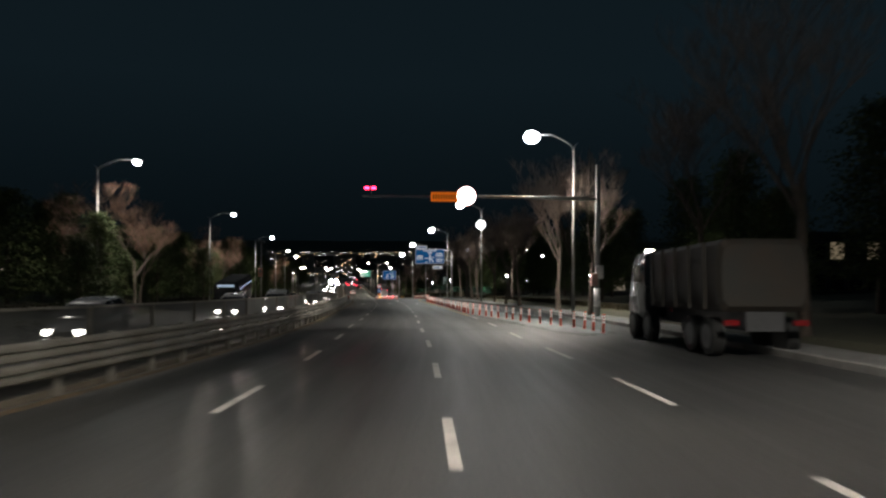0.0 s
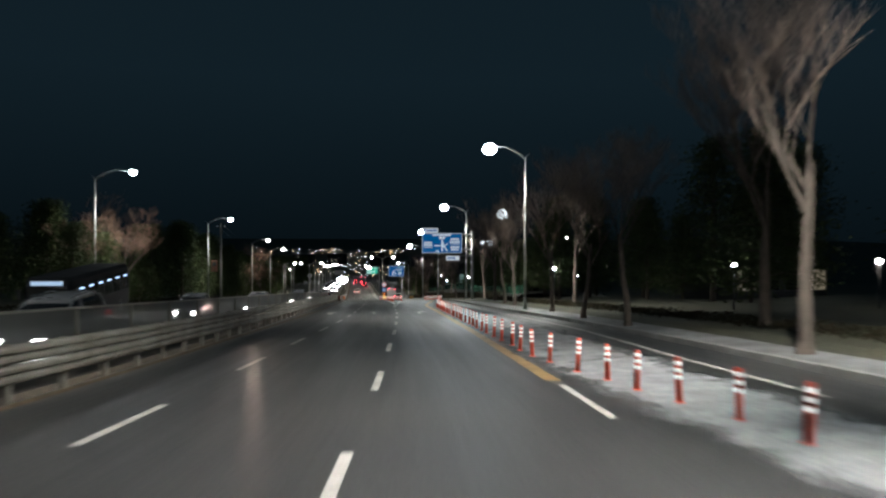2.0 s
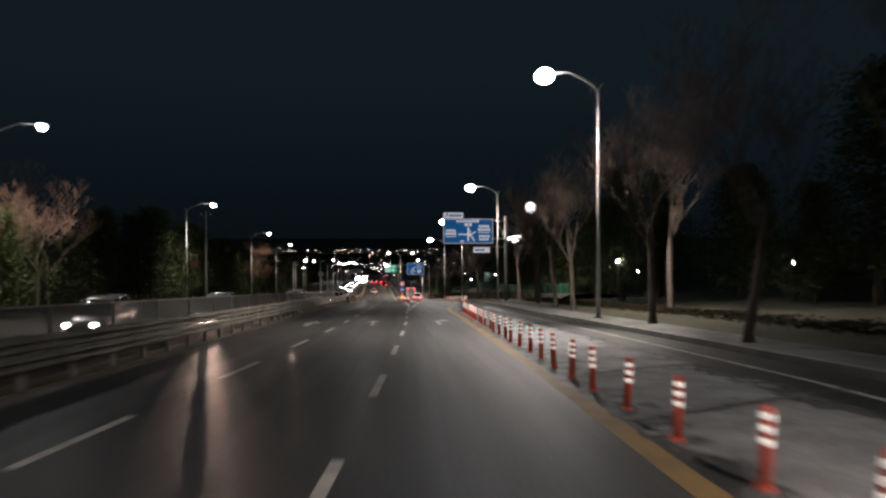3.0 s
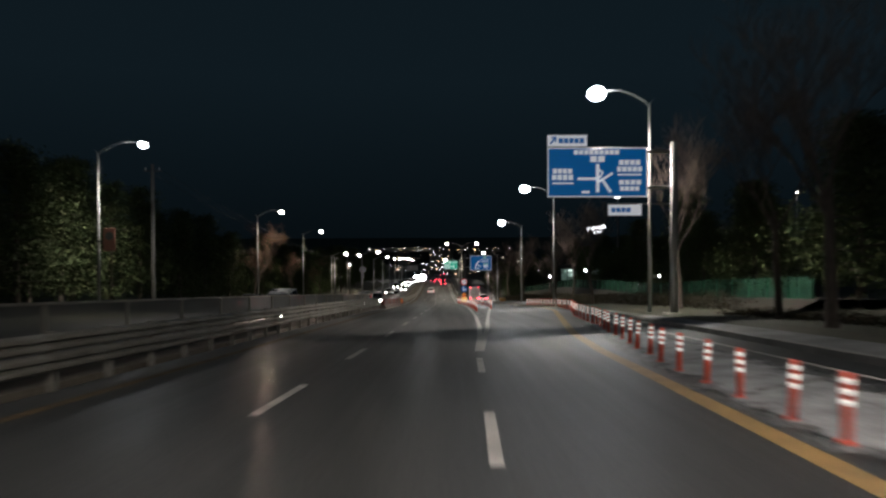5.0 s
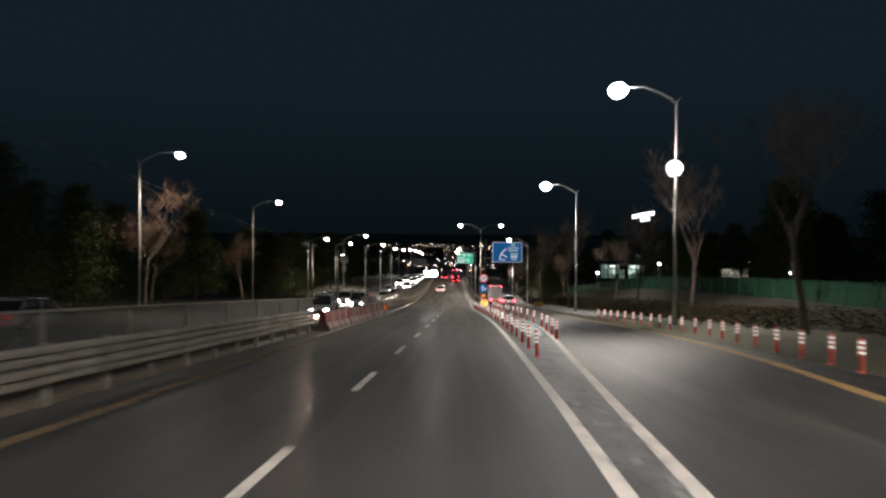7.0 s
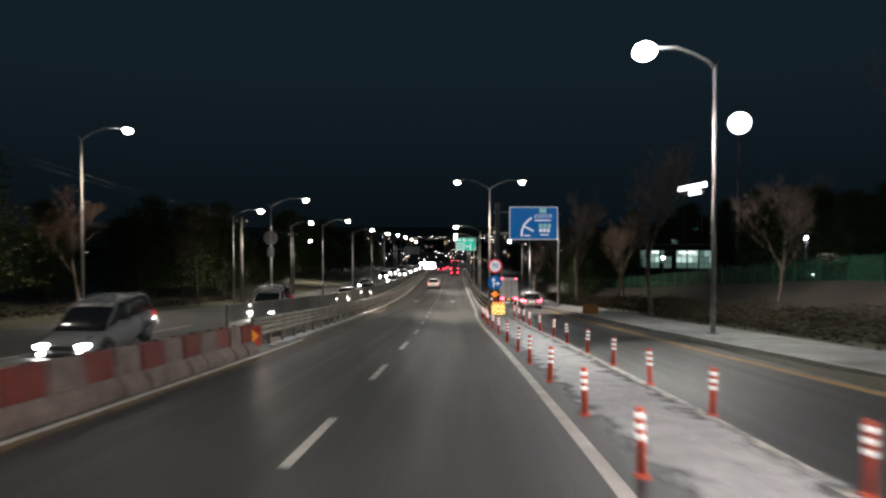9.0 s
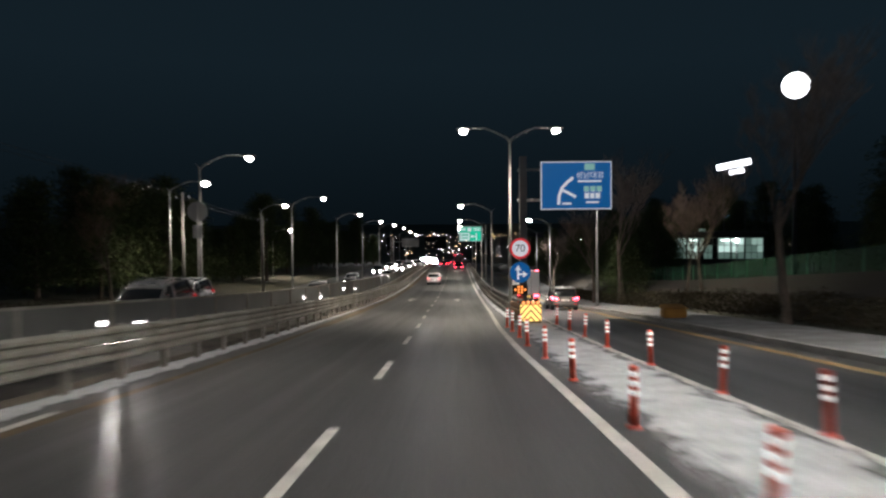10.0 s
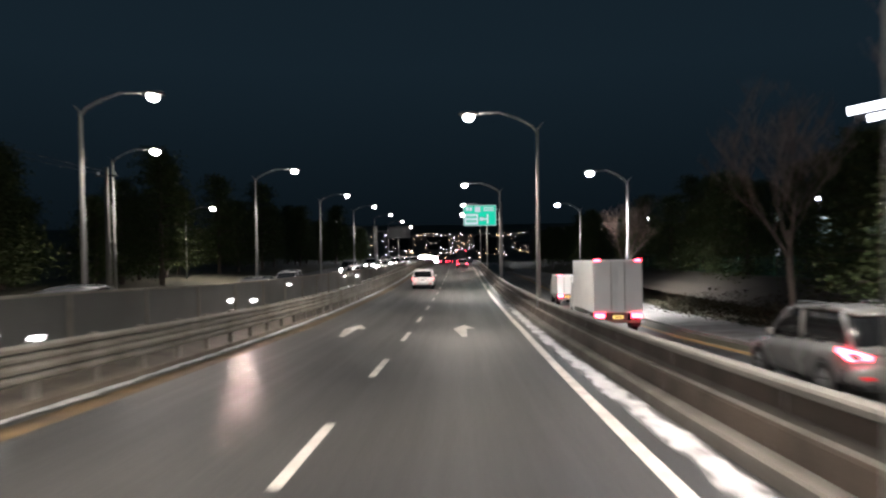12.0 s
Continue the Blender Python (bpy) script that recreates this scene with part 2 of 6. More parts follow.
def box(bm, x0, x1, y0, y1, z0, z1, bevel=0.0):
    r = bmesh.ops.create_cube(bm, size=1, matrix=Matrix.LocRotScale(((x0 + x1) / 2, (y0 + y1) / 2, (z0 + z1) / 2), None, (x1 - x0, y1 - y0, z1 - z0)))
    if bevel:
        es = list({e for v in r["verts"] for e in v.link_edges})
        bmesh.ops.bevel(bm, geom=es, offset=bevel, segments=2, affect="EDGES", profile=0.5)
    return bm


def tube(bm, pts, radii, sides=8, cap=True):
    """A round tube through the points."""
    rings = []
    pts = [Vector(p) for p in pts]
    for i, p in enumerate(pts):
        way = (pts[min(i + 1, len(pts) - 1)] - pts[max(i - 1, 0)]).normalized()
        q = way.to_track_quat("Z", "Y")
        r = radii[i] if isinstance(radii, (list, tuple)) else radii
        rings.append([bm.verts.new(p + q @ Vector((r * math.cos(a * math.tau / sides), r * math.sin(a * math.tau / sides), 0))) for a in range(sides)])
    for a, b in zip(rings, rings[1:]):
        for i in range(sides):
            bm.faces.new((a[i], a[(i + 1) % sides], b[(i + 1) % sides], b[i]))
    if cap:
        bm.faces.new(rings[0][::-1]), bm.faces.new(rings[-1])
    return bm


def disc(bm, r, y0, y1, z=0.0, x=0.0, sides=40):
    """An upright disc facing along -y, from y0 to y1."""
    a = [bm.verts.new((x + r * math.cos(i * math.tau / sides), y0, z + r * math.sin(i * math.tau / sides))) for i in range(sides)]
    b = [bm.verts.new((v.co.x, y1, v.co.z)) for v in a]
    bm.faces.new(a), bm.faces.new(b[::-1])
    for i in range(sides):
        bm.faces.new((a[(i + 1) % sides], a[i], b[i], b[(i + 1) % sides]))
    return bm


def ribbon(stations, sections):
    """A strip along the road. sections(s) gives (d, h) across; h is above the level of the driven lane."""
    bm = bmesh.new()
    rows = [[bm.verts.new(at(s, d, h, True)) for d, h in sections(s)] for s in stations]
    for a, b in zip(rows, rows[1:]):
        for i in range(len(a) - 1):
            bm.faces.new((a[i], a[i + 1], b[i + 1], b[i]))
    return bm


def steps(a, b, step=2.0):
    return list(np.linspace(a, b, max(2, int(round((b - a) / step)) + 1)))


# ---- ground and road ----
def build_ground():
    ds = [-3000, -1200, -500, -200, -90, -50, -34, -26, -21.5, -9.2, -6.9, 0, 4.5, 5.5, 8, 11, 14, 18, 24, 40, 90, 200, 500, 1200, 3000]
    ss = steps(-150, 420, 6) + [460, 520, 600, 700, 850, 1000, 1250, 1500, 1900, 2400, 3200, 4000, 4600]

    def h(s, d):
        if -21.5 <= d <= 8 or 8 < d < lerp(KERB, s) + 0.4:
            return -0.10 + (lerp(RAMP, s) if d > 5 else 0)
        if d < 0:
            return 0.10 + min((-d - 21.5) * 0.05, 2.5)
        up = 1 - min(max((s - 150) / 40, 0), 1)
        return 0.12 + bank(s, 11) * up + (1 - up) * lerp(RAMP, s) * (1 if d < 15 else 0) + (0 if d < 14 else min((d - 14) * 0.03, 2.0))
    bm = bmesh.new()
    rows = []
    for s in ss:
        base = float(np.interp(s, KS, KZ))
        rows.append([bm.verts.new((*at(s, d, 0, True).xy, base + h(s, d))) for d in ds])
    for a, b in zip(rows, rows[1:]):
        for i in range(len(a) - 1):
            bm.faces.new((a[i], a[i + 1], b[i + 1], b[i]))
    tagged(part("ground", bm, DRY_GRASS), "dark winter ground of dry grass and soil", "ground", kind="stuff")
    bpy.data.objects["ground"]["kind"] = "structure"


def build_road():
    cols = [-6.9, -5, -3, -1, 1, 3, 4.5]

    def across(s):
        k = lerp(KERB, s)
        return [(d, 0) for d in cols] + [(4.5 + (k - 4.5) * u, bank(s, 4.5 + (k - 4.5) * u)) for u in (0.12, 0.26, 0.5, 0.75, 1.0)]
    road = tagged(part("road", ribbon(steps(-140, 420) + steps(430, 900, 20), across), ASPHALT), "dark grey asphalt carriageway, slightly damp and worn", "road", kind="structure")
    stations = steps(-140, 420) + steps(430, 900, 20)
    place = [(s / 1.0, d) for s in stations for d, h in across(s)]
    layer = road.data.uv_layers.new(name="road")
    for loop in road.data.loops:
        layer.data[loop.index].uv = place[loop.vertex_index]
    opposite = ribbon(steps(-140, 420, 3) + steps(430, 900, 20), lambda s: [(d, bank(s, d)) for d in (-20.5, -17, -13, -9.3)])
    tagged(part("road_opposite", opposite, OLD_ASPHALT), "grey asphalt carriageway of the oncoming traffic", "road", kind="structure")
    verge = ribbon(steps(-140, 420, 3) + steps(430, 900, 20), lambda s: [(-9.3, bank(s, -9.3)), (-9.28, 0.14 + bank(s, -9.3) * 0.7), (-6.92, 0.12), (-6.9, 0.0)])
    tagged(part("median", verge, DIRT), "narrow raised median strip covered in brown dirt", "median", kind="structure")
    kerb = ribbon(steps(255, 400), lambda s: [(lerp(KERB, s), bank(s, lerp(KERB, s)) - 0.02), (lerp(KERB, s) + 0.03, bank(s, lerp(KERB, s)) + 0.17),
                                               (lerp(KERB, s) + 0.2, bank(s, lerp(KERB, s)) + 0.18), (lerp(KERB, s) + 0.21, bank(s, lerp(KERB, s)) + 0.05)])
    edge = tagged(part("kerb", kerb, STONE), "weathered granite kerb along the pavement", "kerb", kind="structure")
    me = mesh_of("kerb_stone", box(bmesh.new(), 0, 0.2, -0.488, 0.488, -0.12, 0.18, 0.018), STONE)
    rnd = random.Random(12)
    for s in np.arange(2.5, 255, 1.0):
        k = lerp(KERB, s)
        p = at(s, k, bank(s, k) + rnd.uniform(-0.006, 0.006), True)
        turn = math.degrees(math.atan((lerp(KERB, s + 0.5) - lerp(KERB, s - 0.5)) / 1.0))
        part("kerb_stone", me, None, edge, m=pose(p.x, p.y, p.z, slope(s) + rnd.uniform(-0.3, 0.3), 0, heading(s) - turn))
    walk_way = ribbon(steps(-140, 400), lambda s: [(lerp(KERB, s) + 0.21, bank(s, lerp(KERB, s)) + 0.16), (lerp(KERB, s) + 1.6, bank(s, lerp(KERB, s) + 1.6)),
                                                   (lerp(KERB, s) + 3.2, bank(s, lerp(KERB, s) + 3.2)), (lerp(KERB, s) + 3.25, bank(s, lerp(KERB, s)) - 0.2)])
    tagged(part("pavement", walk_way, PAVING), "pavement with a thin frosting of snow", "pavement", kind="structure")
    return road


# ---- lane lines ----
LEFT_LINE = [(-40, -3.3), (8, -3.55), (20, -3.9), (35, -4.35), (50, -4.1), (60, -3.85), (82, -3.05), (95, -2.75), (110, -2.45), (130, -2.17), (150, -1.95), (170, -1.77), (190, -1.63), (210, -1.7), (221, -1.86), (235, -1.86), (300, -1.8), (400, -1.8)]
MID_LINE = [(-40, 0.9), (5, 0.1), (14, -0.3), (22, -0.55), (30, -0.75), (40, -0.78), (55, -0.58), (70, -0.2), (84, 0.22), (94, 0.47), (102, 0.63), (106, 0.7)]
RIGHT_LINE = [(-40, 4.2), (10, 3.65), (20, 3.28), (26, 3.05), (35, 3.1), (48, 3.06)]
SOLID_A = [(104, 0.68), (110, 0.98), (118, 1.30), (126, 1.5), (133, 1.65), (153, 1.92), (165, 2.0), (180, 1.85), (195, 1.66), (205, 1.72), (220, 2.12), (240, 2.28), (300, 2.2), (400, 2.2)]
SOLID_B = [(104, 0.74), (110, 1.15), (116, 1.58), (124, 2.02), (133, 2.58), (141, 3.12), (150, 3.75), (160, 4.3), (170, 4.4), (195, 4.15), (208, 4.3), (213, 4.4)]
YELLOW_R = [(47, 3.02), (56, 2.98), (70, 3.15), (82, 3.42), (95, 3.78), (104, 4.05), (112, 4.65), (122, 5.9), (134, 7.4), (140, 8.2), (150, 8.9), (165, 9.0), (180, 8.4), (193, 8.3), (215, 8.3), (228, 8.9), (245, 9.1), (273, 10.4), (300, 10.9), (400, 11.1)]
YELLOW_L = [(-60, -6.4), (20, -6.7), (60, -6.7), (95, -6.0), (130, -5.75), (165, -5.75), (197, -5.65), (206, -5.85), (215, -6.1), (222, -6.25), (400, -6.25)]
DELIN = [(27, 6.7), (31, 6.6), (33.7, 5.95), (36.4, 5.45), (39.6, 5.1), (42.9, 4.75), (45.6, 4.35), (48.5, 3.85), (52, 3.52), (60, 3.5), (70, 3.6), (83, 3.9), (94, 4.4), (100, 4.65), (112, 6.0), (117, 6.6), (127, 7.4), (139, 9.3), (150, 9.9), (160, 9.9), (171, 9.6)]
FAR_LANE = [(-60, -13.2), (400, -13.0)]
EDGE_R = [(-60, 7.4), (50, 7.15), (62, 7.6), (88, 7.4), (98, 7.45), (112, 7.7), (125, 8.4)]


def strip(line, a, b, wide, step=1.5, h=0.006):
    return ribbon(steps(a, b, step), lambda s: [(lerp(line, s) - wide / 2, h + bank(s, lerp(line, s))), (lerp(line, s) + wide / 2, h + bank(s, lerp(line, s)))])


def arrow(s, d, road, bend=0):
    """A painted arrow, straight or with a head to one side."""
    bm = bmesh.new()
    pts = [(-0.09, -2.5), (0.09, -2.5), (0.09, 0.7), (0.42, 0.7), (0, 2.5), (-0.42, 0.7), (-0.09, 0.7)]
    if bend:
        pts = [(-0.11, -2.5), (0.11, -2.5), (0.11, 0.6), (bend * 0.5, 1.1), (bend * 0.5, 0.5), (bend * 1.3, 1.7), (bend * 0.5, 2.6), (bend * 0.5, 1.8), (-0.11, 1.35)]
    vs = [bm.verts.new(at(s + y, d + x, 0.007)) for x, y in pts]
    bm.faces.new(vs)
    bmesh.ops.triangulate(bm, faces=bm.faces[:])
    part("arrow_marking", bm, PAINT, road)


def build_lines(road):
    # starts of the painted dashes along each line, count by place
    left = [(0, 0.8), (1, 8.9), (6, 49.4), (10, 79.0), (12, 94.2), (13, 101.9), (15, 118.7), (17, 134.7), (21, 166.0), (30, 236.5), (50, 393.5)]
    mid = [(-1, -2.4), (0, 5.6), (1, 13.4), (3, 29.6), (6, 54.0), (10, 83.8), (12, 99.1)]
    side = [(0, 1.8), (1, 9.9), (2, 17.7), (3, 25.6), (4, 34.3), (5, 42.8)]
    for line, table, a, b, long in ((LEFT_LINE, left, 0, 50, 3.1), (MID_LINE, mid, -1, 13, 3.0), (RIGHT_LINE, side, 0, 6, 3.6)):
        for i in range(a, b):
            s = lerp(table, i)
            part("lane_dash", strip(line, s, s + long, 0.15), PAINT, road)
    for s in np.arange(-20, 300, 13):
        part("lane_dash", strip(FAR_LANE, s, s + 5.0, 0.15), PAINT, bpy.data.objects["road_opposite"])
    for name, line, a, b, wide, mat in (("edge_line", SOLID_A, 104, 400, 0.2, PAINT), ("edge_line", SOLID_B, 104, 213, 0.2, PAINT), ("yellow_edge_line", YELLOW_R, 47, 400, 0.34, YELLOW),
                                        ("yellow_edge_line", YELLOW_L, -60, 206, 0.24, DIRTY_YELLOW), ("yellow_edge_line", YELLOW_L, 206, 400, 0.52, DIRTY_YELLOW), ("edge_line", EDGE_R, 44, 125, 0.15, PAINT), ("edge_line", [(150, -5.97), (182, -5.9), (206, -6.05)], 150, 186, 0.17, PAINT)):
        part(name, strip(line, a, b, wide), mat, road)
    arrow(86.4, -1.43, road, 0), arrow(86.0, -4.58, road, 0), arrow(86.6, 1.95, road, 0.6)
    arrow(240.6, -4.1, road, 0), arrow(240.2, 0.14, road, 0)
    for s in np.arange(50, 112, 4.6):
        bm = bmesh.new()
        a, e = lerp(DELIN, s) + 0.4, lerp(EDGE_R, s + 2.5) - 0.1
        if e - a > 1:
            bm.faces.new([bm.verts.new(at(q, d, 0.045)) for q, d in ((s, a), (s + 0.2, a), (s + 1.7, e), (s + 1.5, e))])
            part("hatch_line", bm, WORN_PAINT, road)
    # dark sealed joint across the lanes
    part("road_joint", ribbon(steps(31.4, 31.75, 0.3), lambda s: [(d, 0.004 + bank(s, d)) for d in (-6.5, -3, 0, 3, 5, 7)]), BLACK, road)


def ragged(a, b, left, right, road, seed, h=0.012, torn=1.0, mat=SNOW, full=1.0):
    """A patch of thin snow with torn edges."""
    rnd = random.Random(seed)
    def across(s):
        l = lerp(left, s) + torn * 0.25 * noise.noise((s * 0.9, seed, 0)) + torn * 0.12 * noise.noise((s * 3, seed, 5)) + rnd.uniform(-0.04, 0.04)
        r = lerp(right, s) + torn * 0.25 * noise.noise((s * 0.8, seed, 9)) + rnd.uniform(-0.04, 0.04)
        return [(l + (r - l) * u, h + bank(s, l + (r - l) * u) + 0.02 * math.sin(math.pi * u)) for u in (0, 0.25, 0.5, 0.75, 1)]
    stations = steps(a, b, 0.5)
    snow = part("snow_patch", ribbon(stations, across), mat, road)
    layer = snow.data.uv_layers.new(name="patch")
    for loop in snow.data.loops:
        i = loop.vertex_index
        end = min(1.0, (stations[i // 5] - a) / 3, (b - stations[i // 5]) / 3)
        layer.data[loop.index].uv = ((0.0, 0.75, 1.0, 0.75, 0.0)[i % 5] * end * full, i // 5)


build_ground()
ROAD = build_road()
build_lines(ROAD)
ragged(26, 118, [(26, 5.3), (36, 4.3), (44, 3.6), (52, 3.1), (83, 3.45), (100, 4.2), (118, 6.1)], [(26, 7.4), (45, 6.6), (60, 6.9), (90, 6.8), (118, 7.4)], ROAD, 3, mat=THIN_SNOW)
ragged(150, 213, [(150, 2.5), (158, 2.7), (165, 2.45), (176, 2.25), (193, 2.05), (204, 2.4), (213, 2.6)], [(150, 3.5), (158, 4.2), (165, 4.5), (195, 4.15), (213, 4.4)], ROAD, 7, torn=0.6)
ragged(122, 156, [(122, 1.5), (140, 1.9), (156, 2.2)], [(122, 1.9), (140, 2.9), (156, 3.7)], ROAD, 9, mat=THIN_SNOW, full=0.12)
ragged(182, 330, [(182, -6.9), (330, -6.95)], [(182, -6.2), (200, -6.1), (212, -6.45), (224, -6.62), (330, -6.6)], ROAD, 13, torn=0.25)
ragged(210, 320, [(210, 2.3), (213, 2.5), (320, 2.55)], [(210, 2.9), (213, 3.0), (320, 2.98)], ROAD, 17, torn=0.45, full=0.72)


# ---- median rail and screen ----
def beam_section(y0, z0):
    """The folded face of a steel guard rail, seen end on."""
    return [(y0, z0), (y0 + 0.08, z0 + 0.05), (y0 + 0.08, z0 + 0.11), (y0, z0 + 0.155), (y0 + 0.08, z0 + 0.2), (y0 + 0.08, z0 + 0.26), (y0, z0 + 0.31)]


DRIFT = [(150, 0), (185, 0.2), (200, 0.3), (211, 0.0), (222, -0.3), (238, -0.2), (260, 0)]


def guard_rail(a, b, d, side, label, gap=2.0, beams=(0.36, 0.70)):
    rail = thing("guard_rail", pose(0, 0, 0), label, "guard rail", kind="structure")
    for z in beams:
        sec = beam_section(0, z)
        part("beam", ribbon(steps(a, b, 2), lambda s: [(d + lerp(DRIFT, s) + side * x, h) for x, h in sec]), STEEL, rail)
    me = mesh_of("post", box(bmesh.new(), -0.06, 0.06, -0.07, 0.07, 0.0, max(beams) + 0.33, 0.015), STEEL)
    cap = mesh_of("spacer", box(bmesh.new(), -0.05, 0.05, -0.06, 0.06, min(beams) + 0.05, min(beams) + 0.27), DARK_STEEL)
    for s in np.arange(a + 0.5, b, gap):
        p = at(s, d + lerp(DRIFT, s) - side * 0.10, 0.0)
        m = pose(p.x, p.y, p.z, 0, 0, heading(s))
        part("post", me, None, rail, m=m)
    return rail


guard_rail(-60, 153, -6.75, 1, "galvanised steel guard rail with two folded beams on posts")
guard_rail(181, 400, -6.75, 1, "galvanised steel guard rail with two folded beams on posts", beams=(0.44, 0.77))


def screen_material(name, fac):
    """Grey, dusty clear panel: part of the light goes through."""
    m = material(name, (0.085, 0.088, 0.085), 0.4, vary=0.25, size=2.5, fine=20, bump=0.03, second=(0.055, 0.058, 0.055))
    n, l = m.node_tree.nodes, m.node_tree.links
    mix, clear = n.new("ShaderNodeMixShader"), n.new("ShaderNodeBsdfTransparent")
    mix.inputs["Fac"].default_value = fac
    l.new(clear.outputs[0], mix.inputs[1]), l.new(n["Principled BSDF"].outputs[0], mix.inputs[2])
    l.new(mix.outputs[0], n["Material Output"].inputs["Surface"])
    return m


PANEL, THICK_PANEL = screen_material("dusty_clear_panel", 0.72), screen_material("dirty_grey_panel", 0.92)


def median_screen(a, b, top, mat, rise=((0, 0), (1, 0))):
    wall = thing("median_screen", pose(0, 0, 0), "grey dusty panel screen with a top rail along the median", "barrier", kind="structure")
    for low, high in ((0.12, 0.15), (0.64, 0.69)):
        part("sill" if low < 0.2 else "bottom_rail", ribbon(steps(a, b, 2), lambda s: [(x, z) for x, z in ((-9.05, low), (-9.05, high), (-8.95, high), (-8.95, low))]), CONCRETE if low < 0.2 else STEEL, wall)
    part("top_rail", ribbon(steps(a, b, 2), lambda s: [(x, top + z + lerp(rise, s)) for x, z in ((-9.05, 0), (-9.05, 0.06), (-8.95, 0.06), (-8.95, 0), (-9.05, 0))]), STEEL, wall)
    s = a
    while s < b - 1:
        e = min(s + 4.0, b)
        part("panel", ribbon([s + 0.06, (s + e) / 2, e - 0.06], lambda q: [(-9.0, 0.68), (-9.0, top + lerp(rise, q))]), mat, wall)
        p = at(s, -9.0)
        part("post", box(bmesh.new(), -0.05, 0.05, -0.05, 0.05, 0.12, top + lerp(rise, s) + 0.04, 0.01), STEEL, wall, m=pose(p.x, p.y, p.z, 0, 0, heading(s)))
        s += 4.0
    return wall


median_screen(-60, 165, 1.40, PANEL)
median_screen(186, 420, 1.34, THICK_PANEL, [(186, 0), (207, 0.08), (222, 0.32), (230, 0.44), (260, 0.46), (283, 0.26), (312, -0.1), (420, -0.3)])


# ---- street lamps ----
def lamp_light(name, m, power, colour, spread=150):
    data = bpy.data.lights.new(name, "SPOT")
    data.energy, data.color, data.spot_size, data.spot_blend, data.shadow_soft_size = power, colour, radians(spread), 0.8, 0.25
    ob = new(name, data)
    ob.matrix_basis = m
    return ob


def street_lamp(s, d, reach, high, label, power=14500, warm=False, both=False, group="street lamps", tone=None, bowl=0.74):
    """A tapered pole with a curved arm to the left (reach < 0) or right, and a head with a lit bowl oversized for
    glare. The origin is at its foot.
    """
    foot = at(s, d)
    high -= bank(s, d) if d < -9.3 else 0
    turn = heading(s)
    lamp = thing("street_lamp", pose(foot.x, foot.y, foot.z, 0, 0, turn), label, "street lamp", group)
    bm = bmesh.new()
    tube(bm, [(0, 0, 0), (0, 0, high - 0.6)], [0.11, 0.065], 10)
    part("pole", bm, POLE_GREY, lamp, smooth=True)
    part("base_plate", box(bmesh.new(), -0.2, 0.2, -0.2, 0.2, 0, 0.04, 0.01), DARK_STEEL, lamp)
    part("access_door", box(bmesh.new(), -0.06, 0.06, -0.115, -0.09, 0.6, 1.0, 0.01), POLE_GREY, lamp)
    colour = tone or ((1.0, 0.90, 0.74) if warm else (1.0, 0.95, 0.87))
    for r in ((reach, -reach) if both else (reach,)):
        sg = 1 if r > 0 else -1
        a = abs(r)
        bm = bmesh.new()
        tube(bm, [(0, 0, high - 0.75), (sg * 0.22, 0, high - 0.45), (sg * a * 0.3, 0, high - 0.1), (sg * a * 0.55, 0, high + 0.16), (sg * a * 0.85, 0, high + 0.13)], [0.05, 0.05, 0.045, 0.04, 0.035], 8)
        part("arm", bm, POLE_GREY, lamp, smooth=True)
        bm = bmesh.new()
        tube(bm, [(0, 0, high - 0.62), (-sg * 0.16, 0, high - 0.42), (-sg * 0.3, 0, high - 0.3)], [0.045, 0.035, 0.015], 6)
        part("finial", bm, POLE_GREY, lamp, smooth=True)
        bm = bmesh.new()
        bmesh.ops.create_uvsphere(bm, u_segments=16, v_segments=8, radius=1, matrix=Matrix.LocRotScale((sg * a, 0, high + 0.12), None, (0.48, 0.19, 0.12)))
        part("head", bm, POLE_GREY, lamp, smooth=True)
        # bowl larger than a real lens: its extra size imitates the lamp's glare
        bm = bmesh.new()
        bmesh.ops.create_uvsphere(bm, u_segments=16, v_segments=8, radius=1, matrix=Matrix.LocRotScale((sg * a, 0, high - 0.02), None, (0.52 * bowl, 0.44 * bowl, 0.40 * bowl)))
        part("lens", bm, WARM_LAMP if warm else LAMP_GLASS, lamp, "glowing lamp glass, enlarged to stand for glare", smooth=True)
        p = lamp.matrix_basis @ Vector((sg * a, 0, high - 0.3))
        lamp_light("lamp_light", pose(p.x, p.y, p.z, 0, 0, turn) @ pose(0, 0, 0, 0, -sg * (0 if d < -16 else 2 if s < 130 else 9), 0), power, colour, 142)
    return lamp


COOL = "tall grey street lamp with a bright white head beside the pavement"
for s, d, reach, high in ((2, 8.4, -2.6, 11), (42, 8.95, -2.65, 11.0), (82.6, 9.4, -2.6, 11.5), (123, 10.75, -2.85, 11.9), (157.3, 10.75, -2.95, 11.9), (186.8, 10.7, -2.85, 11.5), (232, 11.1, -2.9, 10.1), (262, 11.3, -2.5, 9.3), (290, 12.8, -2.4, 9.5)):
    street_lamp(s, d, reach, high, COOL, power={157.3: 23000, 186.8: 17000}.get(s, 27000 if s < 200 else 9000 if s == 262 else 1800), bowl=0.92 if s < 200 else 0.5)
OUTER = "tall grey street lamp beyond the oncoming lanes, lit white"
for s, d, high in ((20, -24.6, 12), (56.7, -25.4, 12), (93.4, -24.3, 11.6), (131.7, -23.4, 11.5), (173, -23.7, 11.8), (203, -23.7, 12.1), (234, -23.6, 10), (262.7, -24, 10.4), (291, -30, 8.2)):
    street_lamp(s, d, 3.0, high, OUTER, power=3200 if s < 150 else 2400, warm=s > 150, bowl=0.58)
MEDIAN = "grey street lamp over the oncoming lanes, lit warm white"
